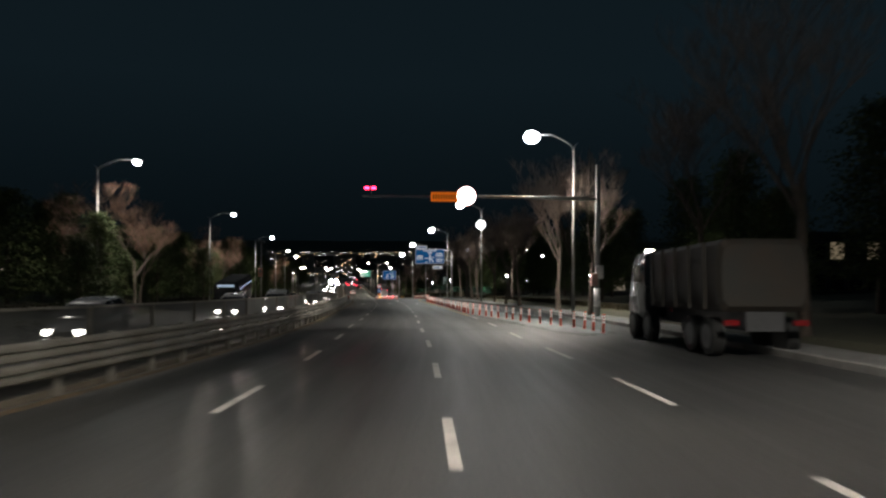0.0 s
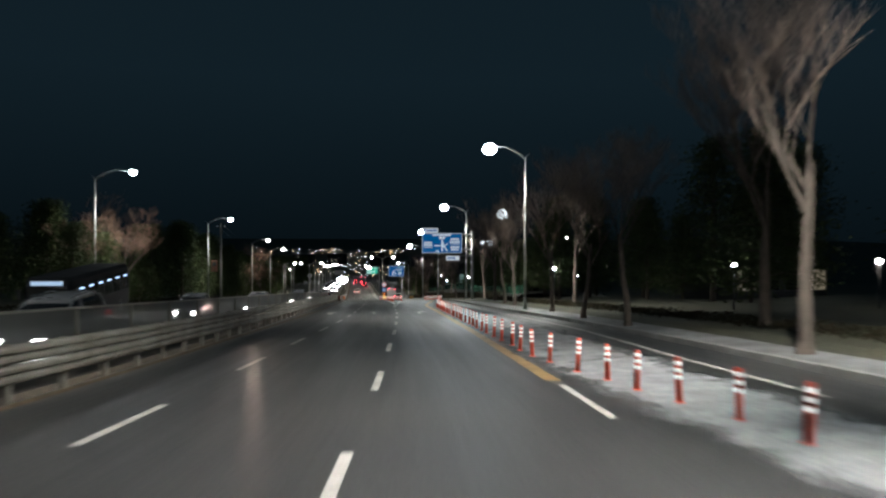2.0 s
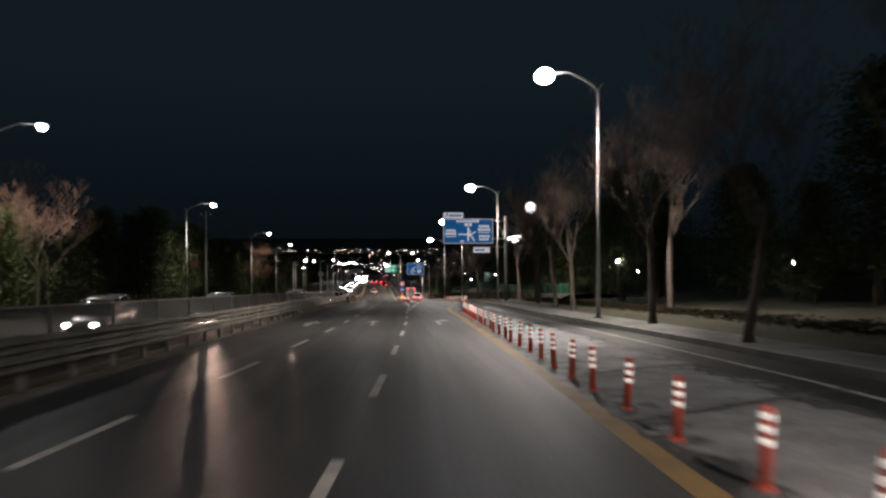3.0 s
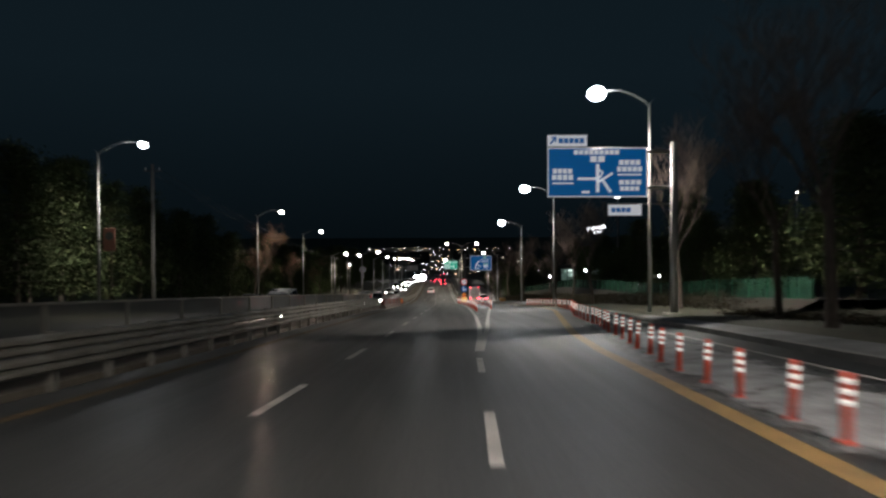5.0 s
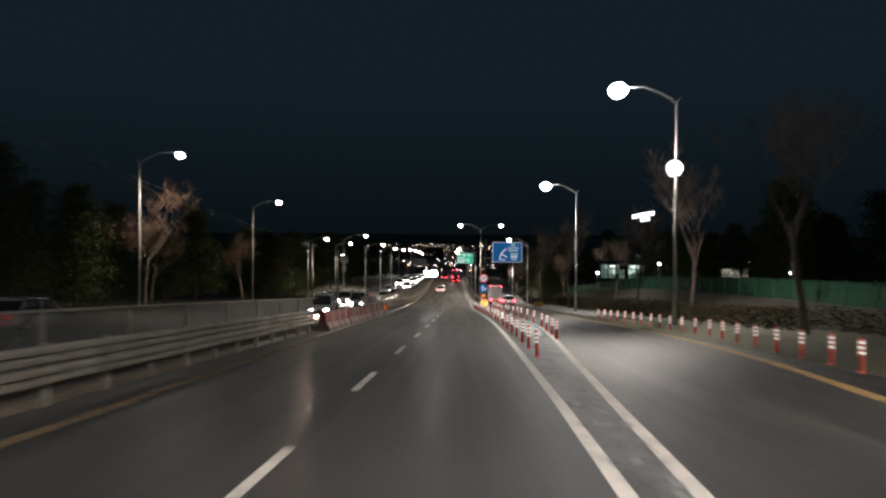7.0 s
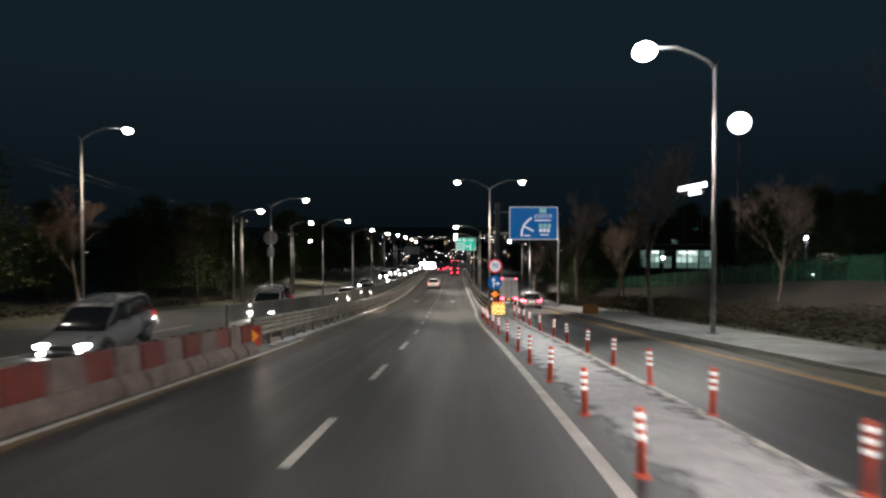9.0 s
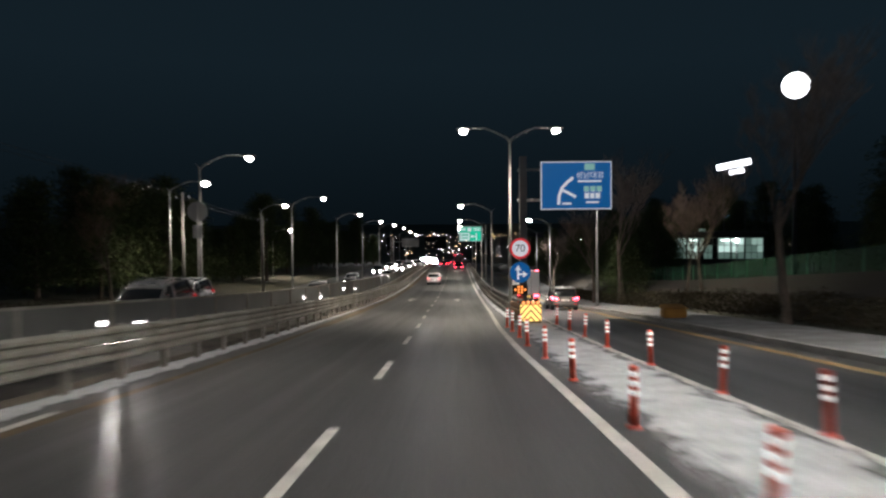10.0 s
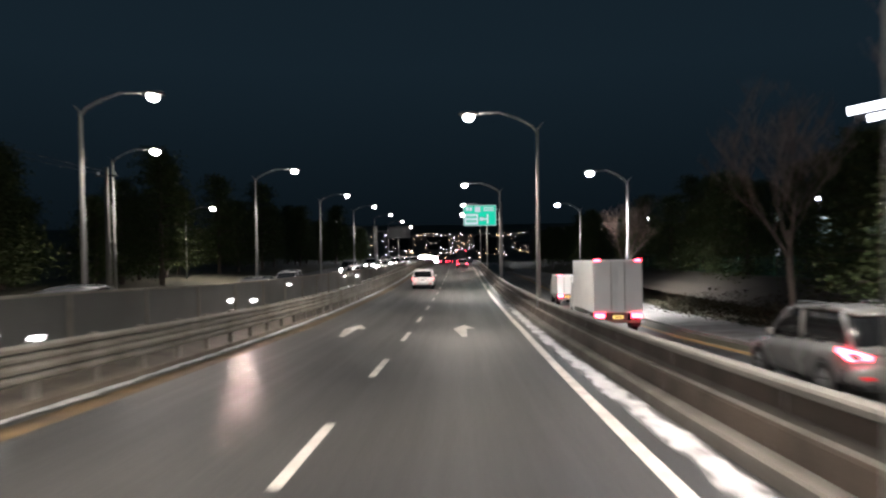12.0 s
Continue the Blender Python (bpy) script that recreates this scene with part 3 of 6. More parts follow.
for i, s in enumerate((219, 243, 268, 293, 318, 343, 368, 393)):
    street_lamp(s, -15.6, 3.05, 9.55, MEDIAN, power=1700, warm=True, tone=(1.0, 0.92, 0.8), bowl=0.46)
street_lamp(219.2, 3.3, -2.8, 11.1, "grey street lamp with two curved arms, lit warm white", power=3400, both=True, warm=True, bowl=0.46)
for s in (245.2, 275, 305, 335):
    street_lamp(s, 3.45, -3.0, 8.95, "grey street lamp with one arm behind the barrier, lit warm white", power=2000, warm=True, bowl=0.46)


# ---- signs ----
# unlit retroreflective sheets; their emission imitates headlamp light thrown back
SIGN_BLUE = material("glowing_blue_sign_sheet", (0.006, 0.085, 0.30), 0.4, vary=0.06, bump=0, emit=(0.0, 0.11, 0.34), power=0.28)
SIGN_WHITE = material("glowing_white_sign_sheet", (0.8, 0.8, 0.8), 0.4, vary=0.03, bump=0, emit=(0.9, 0.92, 1.0), power=0.24)
SIGN_PALE_GREEN = material("glowing_pale_green_sheet", (0.25, 0.45, 0.38), 0.4, vary=0.05, bump=0, emit=(0.25, 0.5, 0.45), power=0.3)
SIGN_GREEN = material("glowing_green_sign_sheet", (0.005, 0.22, 0.13), 0.4, vary=0.06, bump=0, emit=(0.004, 0.42, 0.26), power=0.6)
SIGN_RED = material("glowing_red_sign_sheet", (0.65, 0.02, 0.03), 0.4, vary=0.05, bump=0, emit=(0.8, 0.03, 0.04), power=0.25)
SIGN_YELLOW = material("glowing_yellow_sign_sheet", (0.85, 0.55, 0.08), 0.4, vary=0.1, bump=0, emit=(1.0, 0.66, 0.20), power=0.75)
SIGN_BACK = material("sign_back_metal", (0.3, 0.3, 0.31), 0.5, 0.6, vary=0.2, bump=0.05)
BLACK_INK = material("black_sign_ink", (0.015, 0.015, 0.015), 0.5, vary=0.1, bump=0)
LED_AMBER = glow("lit_amber_lamp", (1.0, 0.25, 0.02), 1.0)
LED_WHITE = glow("lit_white_panel", (1.0, 0.97, 0.97), 9.0)
LED_RED = glow("lit_red_lamp", (1.0, 0.02, 0.08), 9.0)


def text(words, size, mat, parent, x, z, y=-0.055):
    c = bpy.data.curves.new("lettering", "FONT")
    c.body, c.size, c.align_x, c.align_y, c.extrude = words, size, "CENTER", "CENTER", 0.003
    dg = new("lettering", c)
    me = bpy.data.meshes.new_from_object(dg)
    bpy.data.objects.remove(dg)
    me.materials.clear()
    me.materials.append(mat)
    ob = new("lettering", me)
    ob.parent = parent
    ob.matrix_basis = pose(x, y, z, 90, 0, 0)
    return ob


def bar(parent, mat, x0, x1, z0, z1, y=-0.052):
    n = max(1, round((x1 - x0) / ((z1 - z0) * 1.15))) if z1 - z0 > 0.15 else 1
    w = (x1 - x0) / n
    for i in range(n):
        gap = 0.09 * w if n > 1 else 0
        part("writing_bar", box(bmesh.new(), x0 + i * w + gap, x0 + (i + 1) * w - gap, y - 0.004, y, z0, z1), mat, parent)


def stroke(bm, pts, wide, y=-0.054):
    """A flat painted line on a sign face."""
    pts = [Vector((x, 0, z)) for x, z in pts]
    rows = []
    for i, p in enumerate(pts):
        w = (pts[min(i + 1, len(pts) - 1)] - pts[max(i - 1, 0)]).normalized()
        nrm = Vector((-w.z, 0, w.x)) * wide / 2
        rows.append((bm.verts.new(p + nrm + Vector((0, y, 0))), bm.verts.new(p - nrm + Vector((0, y, 0)))))
    for a, b in zip(rows, rows[1:]):
        bm.faces.new((a[0], a[1], b[1], b[0]))
    return bm


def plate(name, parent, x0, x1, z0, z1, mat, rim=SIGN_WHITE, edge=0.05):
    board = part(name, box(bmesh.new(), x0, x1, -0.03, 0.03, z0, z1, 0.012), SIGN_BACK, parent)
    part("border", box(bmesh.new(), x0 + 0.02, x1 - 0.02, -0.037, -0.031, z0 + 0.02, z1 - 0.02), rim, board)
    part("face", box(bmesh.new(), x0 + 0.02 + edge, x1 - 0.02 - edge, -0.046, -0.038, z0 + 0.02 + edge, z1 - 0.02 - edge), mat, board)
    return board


def sign_a():
    """Direction sign over the right lane, on a post with two arms."""
    p = at(120, 11.1)
    ob = thing("direction_sign", pose(p.x, p.y, p.z, 0, 0, heading(120) + 2), "large blue overhead direction sign with white symbols on a grey post", "road sign")
    h0 = -bank(120, 11.1)
    part("post", tube(bmesh.new(), [(0, 0, 0), (0, 0, 9.0 + h0)], [0.2, 0.16], 14), POLE_GREY, ob, smooth=True)
    part("footing", box(bmesh.new(), -0.45, 0.45, -0.45, 0.45, 0, 0.12, 0.03), CONCRETE, ob)
    for z in (8.55, 6.75):
        part("arm", tube(bmesh.new(), [(0, 0.08, z + h0), (-6.2, 0.08, z + h0)], [0.08, 0.06], 10), POLE_GREY, ob, smooth=True)
    l, r, b, t = -6.33, -1.32, 6.26 + h0, 8.74 + h0
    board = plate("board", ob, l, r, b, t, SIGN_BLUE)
    w, c = r - l, (l + r) / 2
    bm = bmesh.new()
    x = l + w * 0.50
    stroke(bm, [(x, b + 0.25), (x, b + 1.65)], 0.17)
    stroke(bm, [(x - 1.0, b + 0.92), (x, b + 0.92)], 0.13)
    stroke(bm, [(x, b + 0.8), (x + 0.25, b + 0.85), (x + 0.65, b + 0.25)], 0.15)
    stroke(bm, [(x, b + 0.75), (x + 0.35, b + 0.95), (x + 0.75, b + 1.2)], 0.12)
    stroke(bm, [(x, b + 1.4), (x + 0.25, b + 1.25), (x + 0.15, b + 1.02), (x, b + 0.98)], 0.1)
    part("route_symbol", bm, SIGN_WHITE, board)
    for x0, x1, z0, z1 in ((0.25, 1.25, 1.18, 1.42), (0.2, 1.3, 0.86, 1.12), (0.25, 1.3, 0.66, 0.74), (3.55, 4.65, 1.6, 1.85), (3.45, 4.75, 1.27, 1.52), (3.5, 4.7, 1.08, 1.16), (3.55, 4.7, 0.62, 0.86), (3.6, 4.6, 0.32, 0.54), (1.3, 3.6, 2.12, 2.34), (2.1, 2.9, 1.75, 2.05), (1.7, 2.1, 0.2, 0.32)):
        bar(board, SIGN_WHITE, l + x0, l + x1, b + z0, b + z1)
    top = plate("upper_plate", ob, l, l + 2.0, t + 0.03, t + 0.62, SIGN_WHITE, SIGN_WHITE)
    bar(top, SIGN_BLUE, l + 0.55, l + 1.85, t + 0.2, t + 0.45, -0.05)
    bm = bmesh.new()
    stroke(stroke(bm, [(l + 0.15, t + 0.16), (l + 0.42, t + 0.5)], 0.09), [(l + 0.2, t + 0.46), (l + 0.44, t + 0.5), (l + 0.4, t + 0.25)], 0.08)
    part("arrow", bm, SIGN_BLUE, top)
    low = plate("lower_plate", ob, r - 2.0, r - 0.3, b - 0.92, b - 0.35, SIGN_WHITE, SIGN_WHITE)
    bar(low, SIGN_BLUE, r - 1.85, r - 0.85, b - 0.74, b - 0.52, -0.05)
    part("hanger", box(bmesh.new(), r - 2.0, 0, 0.04, 0.1, b - 0.36, b - 0.28), POLE_GREY, ob)


def sign_b():
    """Exit sign on a square post between the carriageways, with two round signs and a flashing beacon below."""
    s = 215.6
    p = at(s, 3.75)
    ob = thing("exit_sign", pose(p.x, p.y, p.z, 0, 0, heading(s) - 1), "blue overhead exit sign with white arrow on a dark square post", "road sign")
    part("post", box(bmesh.new(), -0.2, 0.2, -0.2, 0.2, 0, 8.9, 0.03), DARK_STEEL, ob)
    part("footing", box(bmesh.new(), -0.4, 0.4, -0.4, 0.4, 0, 0.15, 0.03), CONCRETE, ob)
    for z in (8.15, 6.45):
        part("arm", tube(bmesh.new(), [(-0.3, 0.02, z), (4.6, 0.02, z)], 0.07, 10), POLE_GREY, ob, smooth=True)
    l, r, b, t = 0.95, 4.88, 5.9, 8.58
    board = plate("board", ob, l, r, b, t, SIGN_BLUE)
    for f in board.children:
        f.location.y -= 0.12
    board.location.y -= 0.10
    bm = bmesh.new()
    stroke(bm, [(l + 1.0, b + 0.28), (l + 1.02, b + 0.75), (l + 1.18, b + 1.2), (l + 1.45, b + 1.5), (l + 1.8, b + 1.78)], 0.17, -0.06)
    stroke(bm, [(l + 1.12, b + 1.12), (l + 1.5, b + 0.95), (l + 1.95, b + 0.7)], 0.15, -0.062)
    part("route_symbol", bm, SIGN_WHITE, board, m=pose(0, -0.12, 0))
    for x0, x1, z0, z1 in ((2.45, 2.95, 2.2, 2.52), (2.05, 3.35, 1.52, 1.62), (2.35, 3.4, 1.0, 1.28), (2.4, 3.3, 0.62, 0.92), (2.5, 3.2, 0.36, 0.46), (1.2, 1.7, 0.28, 0.40)):
        bar(board, SIGN_WHITE, l + x0, l + x1, b + z0, b + z1, -0.172)
    for x0, x1, z0, z1 in ((2.42, 2.98, 2.18, 2.54), (2.35, 3.4, 1.02, 1.3)):
        bar(board, SIGN_PALE_GREEN, l + x0, l + x1, b + z0, b + z1, -0.178)
    text("성남대로", 0.42, SIGN_WHITE, board, l + 2.72, b + 1.88, -0.175)
    x = -0.2
    for name, z, rim, face in (("speed_sign", 3.75, SIGN_RED, SIGN_WHITE), ("direction_disc", 2.42, SIGN_BLUE, SIGN_BLUE)):
        q = at(s - 0.3, 3.55)
        sg = thing(name, pose(q.x, q.y, q.z, 0, 0, heading(s)), "round white speed sign with a red rim on a dark post" if rim is SIGN_RED else "round blue sign with two white arrows on the dark post", "road sign")
        plate_ = part("plate", disc(bmesh.new(), 0.58, -0.03, 0.03, z), SIGN_BACK, sg)
        part("rim", disc(bmesh.new(), 0.57, -0.036, -0.031, z), rim, plate_)
        part("face", disc(bmesh.new(), 0.45 if rim is SIGN_RED else 0.53, -0.043, -0.037, z), face, plate_)
        part("bracket", box(bmesh.new(), -0.05, 0.05, 0.03, 0.16, z - 0.3, z + 0.3), DARK_STEEL, sg)
        if rim is SIGN_RED:
            text("70", 0.56, BLACK_INK, plate_, 0, z, -0.05)
        else:
            for line, wide, tip in (([(-0.12, z - 0.4), (-0.12, z + 0.15)], 0.11, ((-0.12, z + 0.42), (-0.3, z + 0.12), (0.06, z + 0.12))), ([(-0.12, z - 0.1), (0.18, z - 0.1)], 0.10, ((0.42, z - 0.1), (0.15, z + 0.08), (0.15, z - 0.28)))):
                bm = stroke(bmesh.new(), line, wide, -0.05)
                bm.faces.new([bm.verts.new((a, -0.052, c)) for a, c in tip])
                part("arrow", bm, SIGN_WHITE, plate_)
    q = at(s - 0.3, 3.55)
    beacon = thing("warning_beacon", pose(q.x, q.y, q.z, 0, 0, heading(s)), "amber flashing warning beacon of lamp dots on the dark post", "beacon")
    part("housing", box(bmesh.new(), -0.42, 0.42, -0.02, 0.16, 1.2, 1.72, 0.02), BLACK, beacon)
    me = mesh_of("lamp_dot", disc(bmesh.new(), 0.06, -0.04, -0.021, sides=12), LED_AMBER)
    for x, z in ((-0.09, 1.61), (0.09, 1.61), (-0.27, 1.46), (-0.09, 1.46), (0.09, 1.46), (0.27, 1.46), (-0.09, 1.31), (0.09, 1.31)):
        part("lamp_dot", me, None, beacon, m=pose(x, 0, z))
    part("sign_strip", box(bmesh.new(), -0.16, 0.16, -0.03, 0.0, 0.45, 1.15, 0.01), ORANGE_RED, beacon)


def crash_cushion():
    s = 207.6
    p = at(s, 3.3)
    ob = thing("crash_cushion", pose(p.x, p.y, p.z, slope(s), 0, heading(s)), "crash cushion with a yellow and black chevron board before the barrier", "crash cushion")
    # brown steel whose orange tone paints in the light of the amber lamps
    amber_steel = material("amber_lit_steel", (0.27, 0.12, 0.045), 0.65, 0.2, vary=0.35, size=0.6, fine=18, bump=0.15, second=(0.14, 0.065, 0.03))
    part("nose", box(bmesh.new(), -0.5, 0.5, 0.0, 0.25, 0.05, 0.98, 0.08), BLACK, ob)
    for y in (0.3, 1.65, 3.0, 4.35):
        part("cover", box(bmesh.new(), -0.4, 0.4, y, y + 1.25, 0.8, 0.84, 0.01), amber_steel, ob)
    part("chevron_board", box(bmesh.new(), -0.47, 0.47, -0.03, 0.0, 0.12, 0.86, 0.01), SIGN_YELLOW, ob)
    for top in (0.36, 0.66, 0.96, 1.26):
        bm, last = bmesh.new(), None
        for i in range(-16, 17):
            x = i * 0.46 / 16
            hi, lo = min(0.855, max(0.125, top - 1.15 * abs(x))), min(0.855, max(0.125, top - 0.085 - 1.15 * abs(x)))
            now = (bm.verts.new((x, -0.036, lo)), bm.verts.new((x, -0.036, hi))) if hi - lo > 0.004 else None
            if now and last:
                bm.faces.new((last[0], now[0], now[1], last[1]))
            last = now
        bmesh.ops.delete(bm, geom=[v for v in bm.verts if not v.link_faces], context="VERTS")
        part("chevron", bm, BLACK_INK, ob)
    me = mesh_of("lamp", disc(bmesh.new(), 0.07, -0.06, 0.0, sides=12), LED_AMBER)
    for x in (-0.32, -0.11, 0.11, 0.32):
        part("lamp", me, None, ob, m=pose(x, 0, 0.95))
    for sg in (-1, 1):
        for z in (0.06, 0.36, 0.66):
            part("side_beam", box(bmesh.new(), sg * 0.44 - 0.045, sg * 0.44 + 0.045, 0.25, 5.6, z, z + 0.25, 0.03), amber_steel, ob)
    for y in (1.2, 2.4, 3.6, 4.8):
        part("frame", box(bmesh.new(), -0.4, 0.4, y, y + 0.12, 0.0, 0.8, 0.02), DARK_STEEL, ob)


def gantry():
    """Traffic signal arm over the lanes with a lit round sign, an amber message board and a red twin lamp."""
    p = at(38.1, 9.35)
    ob = thing("sign_gantry", pose(p.x, p.y, p.z, 0, 0, heading(38) - 1), "grey steel post with a long thin arm over the lanes", "gantry")
    h = 7.1 - bank(38.1, 9.35)
    part("post", tube(bmesh.new(), [(0, 0, 0), (0, 0, 8.6)], [0.17, 0.12], 14), POLE_GREY, ob, smooth=True)
    part("arm", tube(bmesh.new(), [(0, 0, h - 0.1), (-5, 0, h), (-13.3, 0, h)], [0.10, 0.08, 0.05], 10), POLE_GREY, ob, smooth=True)
    part("control_box", box(bmesh.new(), -0.42, -0.06, -0.42, -0.16, 1.75, 2.45, 0.03), material("pale_pink_box", (0.62, 0.36, 0.32), 0.5, vary=0.2, size=0.4, bump=0.05), ob)
    part("notice_plate", box(bmesh.new(), -0.17, 0.3, -0.26, -0.2, 2.15, 2.9, 0.01), WHITE, ob)
    part("sleeve", tube(bmesh.new(), [(0, 0, 0.55), (0, 0, 1.6)], 0.19, 14), WHITE, ob, "pale wrapped sleeve", smooth=True)
    q = at(38.0, 1.85)
    sp = thing("round_light_sign", pose(q.x, q.y, q.z + 7.1, 0, 0, heading(38)), "round lit white sign with red rim on the gantry arm", "road sign")
    part("housing", disc(bmesh.new(), 0.54, -0.16, 0.1), BLACK, sp)
    part("rim", disc(bmesh.new(), 0.535, -0.175, -0.162), SIGN_RED, sp)
    part("face", disc(bmesh.new(), 0.50, -0.19, -0.177), LED_WHITE, sp)
    q = at(38.0, 0.62)
    ms = thing("message_board", pose(q.x, q.y, q.z + 7.05, 0, 0, heading(38)), "narrow amber lettered board on the gantry arm", "road sign")
    part("board", box(bmesh.new(), -0.75, 0.75, -0.12, -0.06, -0.26, 0.26, 0.02), material("amber_board", (0.75, 0.20, 0.02), 0.5, vary=0.1, bump=0, emit=(1.0, 0.2, 0.01), power=0.28), ms)
    for i in range(9):
        bar(ms, BLACK_INK, -0.64 + i * 0.145, -0.64 + i * 0.145 + 0.07, -0.14, 0.14, -0.125)
    q = at(38.0, -3.5)
    rl = thing("red_twin_lamp", pose(q.x, q.y, q.z + 7.5, 0, 0, heading(38)), "pair of lit red lamps on a bracket at the arm's end", "signal lamp")
    part("bracket", box(bmesh.new(), -0.04, 0.04, -0.04, 0.04, -0.4, 0), DARK_STEEL, rl)
    for x in (-0.32, 0.06):
        part("housing", box(bmesh.new(), x - 0.03, x + 0.29, -0.02, 0.15, -0.09, 0.13, 0.02), BLACK, rl)
        part("lens", box(bmesh.new(), x, x + 0.26, -0.045, -0.02, -0.05, 0.09, 0.03), LED_RED, rl)


def green_sign():
    s = 304
    p = at(s, 5.2, 0, True)
    ob = thing("green_direction_sign", pose(p.x, p.y, p.z, 0, 0, heading(s)), "green and white overhead direction sign on a grey post", "road sign")
    part("post", tube(bmesh.new(), [(0, 0, -2.0), (0, 0, 9.2)], [0.2, 0.17], 12), POLE_GREY, ob, smooth=True)
    for z in (8.3, 7.0):
        part("arm", tube(bmesh.new(), [(0, 0.1, z), (-4.6, 0.1, z)], 0.08, 8), POLE_GREY, ob, smooth=True)
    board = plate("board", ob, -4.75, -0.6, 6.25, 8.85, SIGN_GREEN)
    for x0, x1, z0, z1 in ((-4.6, -2.9, 6.4, 7.75), (-4.5, -3.6, 8.15, 8.6), (-3.3, -2.6, 8.0, 8.65), (-2.2, -0.9, 8.1, 8.3), (-2.2, -0.9, 8.4, 8.6), (-2.7, -2.2, 6.9, 7.3)):
        bar(board, SIGN_WHITE, x0, x1, z0, z1)
    for x0, x1, z0, z1 in ((-4.4, -3.1, 7.2, 7.5), (-4.4, -3.1, 6.7, 6.95)):
        bar(board, SIGN_GREEN, x0, x1, z0, z1, -0.06)
    bm = bmesh.new()
    stroke(stroke(bm, [(-1.7, 6.5), (-1.7, 7.7)], 0.22, -0.056), [(-2.3, 7.1), (-1.7, 7.1)], 0.2, -0.056)
    part("route_symbol", bm, SIGN_WHITE, board)


sign_a(), sign_b(), crash_cushion(), gantry(), green_sign()


# ---- delineator posts and barriers ----
def delineator(m):
    ob = thing("delineator_post", m, "orange-red plastic delineator post with three white reflective bands", "delineator", "delineator posts")
    part("base", tube(bmesh.new(), [(0, 0, 0), (0, 0, 0.03), (0, 0, 0.05)], [0.10, 0.09, 0.06], 12), ORANGE_RED, ob, "low round plastic foot")
    part("tube", tube(bmesh.new(), [(0, 0, 0.03), (0, 0, 0.78), (0, 0, 0.80)], [0.055, 0.055, 0.04], 12), ORANGE_RED, ob, smooth=True)
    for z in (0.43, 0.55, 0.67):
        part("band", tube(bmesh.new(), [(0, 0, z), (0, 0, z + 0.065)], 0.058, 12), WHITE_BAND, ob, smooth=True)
    return ob


first = None
rnd = random.Random(5)
row = [27.4, 28.9, 30.4, 31.6, 32.9, 34.2, 35.6, 37.3, 39.1, 40.8, 42.4, 44.0, 45.5, 46.9, 48.4, 50.5, 52.0, 53.9, 55.7, 57.8, 59.9]
row += list(np.arange(61.8, 83, 1.82)) + [83.6, 85.7, 87.3, 89.3, 91.2, 92.4, 93.8] + list(np.arange(95.6, 171, 1.75))
spots = [(s, lerp(DELIN, s)) for s in row]
spots += [(s, lerp(SOLID_A, s) + 0.38) for s in (142, 145, 148, 151, 154, 157, 161.5, 165.7, 169.5, 173.6, 177.3, 181, 184.8, 189.2, 193.1, 196.6, 199.8, 202.8, 205.2)]
spots += [(s, lerp(SOLID_B, s) + 0.1) for s in (150, 153, 156, 160, 165, 169.6, 173.2, 177, 180.5, 184.3, 187.6, 191.7, 196.1, 199.9, 203.4, 207)]
for s, d in spots:
    p = at(s, d + rnd.uniform(-0.04, 0.04))
    m = pose(p.x, p.y, p.z, rnd.uniform(-3, 3), rnd.uniform(-3, 3), rnd.uniform(0, 90))
    first = copy_thing(first, m) if first else delineator(m)


# emission lifts the painted arrow, which holds no lamp
ARROW_PAINT = material("glowing_arrow_paint", (0.75, 0.30, 0.05), 0.5, vary=0.2, size=0.3, bump=0, emit=(1.0, 0.35, 0.04), power=0.16)
DUSTY_PALE = material("dirty_pale_plastic", (0.19, 0.15, 0.135), 0.7, vary=0.4, size=0.6, fine=15, bump=0.1, second=(0.11, 0.08, 0.07))
DUSTY_FOOT = material("dusty_plastic_foot", (0.17, 0.13, 0.115), 0.8, vary=0.45, size=0.5, fine=18, bump=0.15, second=(0.09, 0.065, 0.055))
FADED_RED = material("faded_red_plastic", (0.15, 0.025, 0.018), 0.6, vary=0.35, size=0.7, fine=15, bump=0.1, second=(0.10, 0.022, 0.018))


def water_barrier(m, skin, label):
    ob = thing("plastic_barrier", m, label, "barrier", "plastic barriers")

    def moulding(prof):
        bm = bmesh.new()
        a = [bm.verts.new((x, -0.55, z)) for x, z in prof]
        b = [bm.verts.new((x, 0.55, z)) for x, z in prof]
        n = len(prof)
        bm.faces.new(a), bm.faces.new(b[::-1])
        for i in range(n):
            bm.faces.new((a[(i + 1) % n], a[i], b[i], b[(i + 1) % n]))
        bmesh.ops.recalc_face_normals(bm, faces=bm.faces[:])
        bmesh.ops.bevel(bm, geom=bm.edges[:], offset=0.02, segments=2, affect="EDGES")
        return bm

    part("foot", moulding([(-0.36, 0), (0.36, 0), (0.34, 0.16), (0.19, 0.38), (-0.19, 0.38), (-0.34, 0.16)]), DUSTY_FOOT, ob, "dust-grey foot with dried road splashes")
    part("body", moulding([(-0.17, 0.38), (0.17, 0.38), (0.15, 0.6), (0.11, 0.92), (-0.11, 0.92), (-0.15, 0.6)]), skin, ob)
    part("cap", tube(bmesh.new(), [(0, 0.3, 0.92), (0, 0.3, 0.95)], 0.06, 10), BLACK, ob)
    return ob


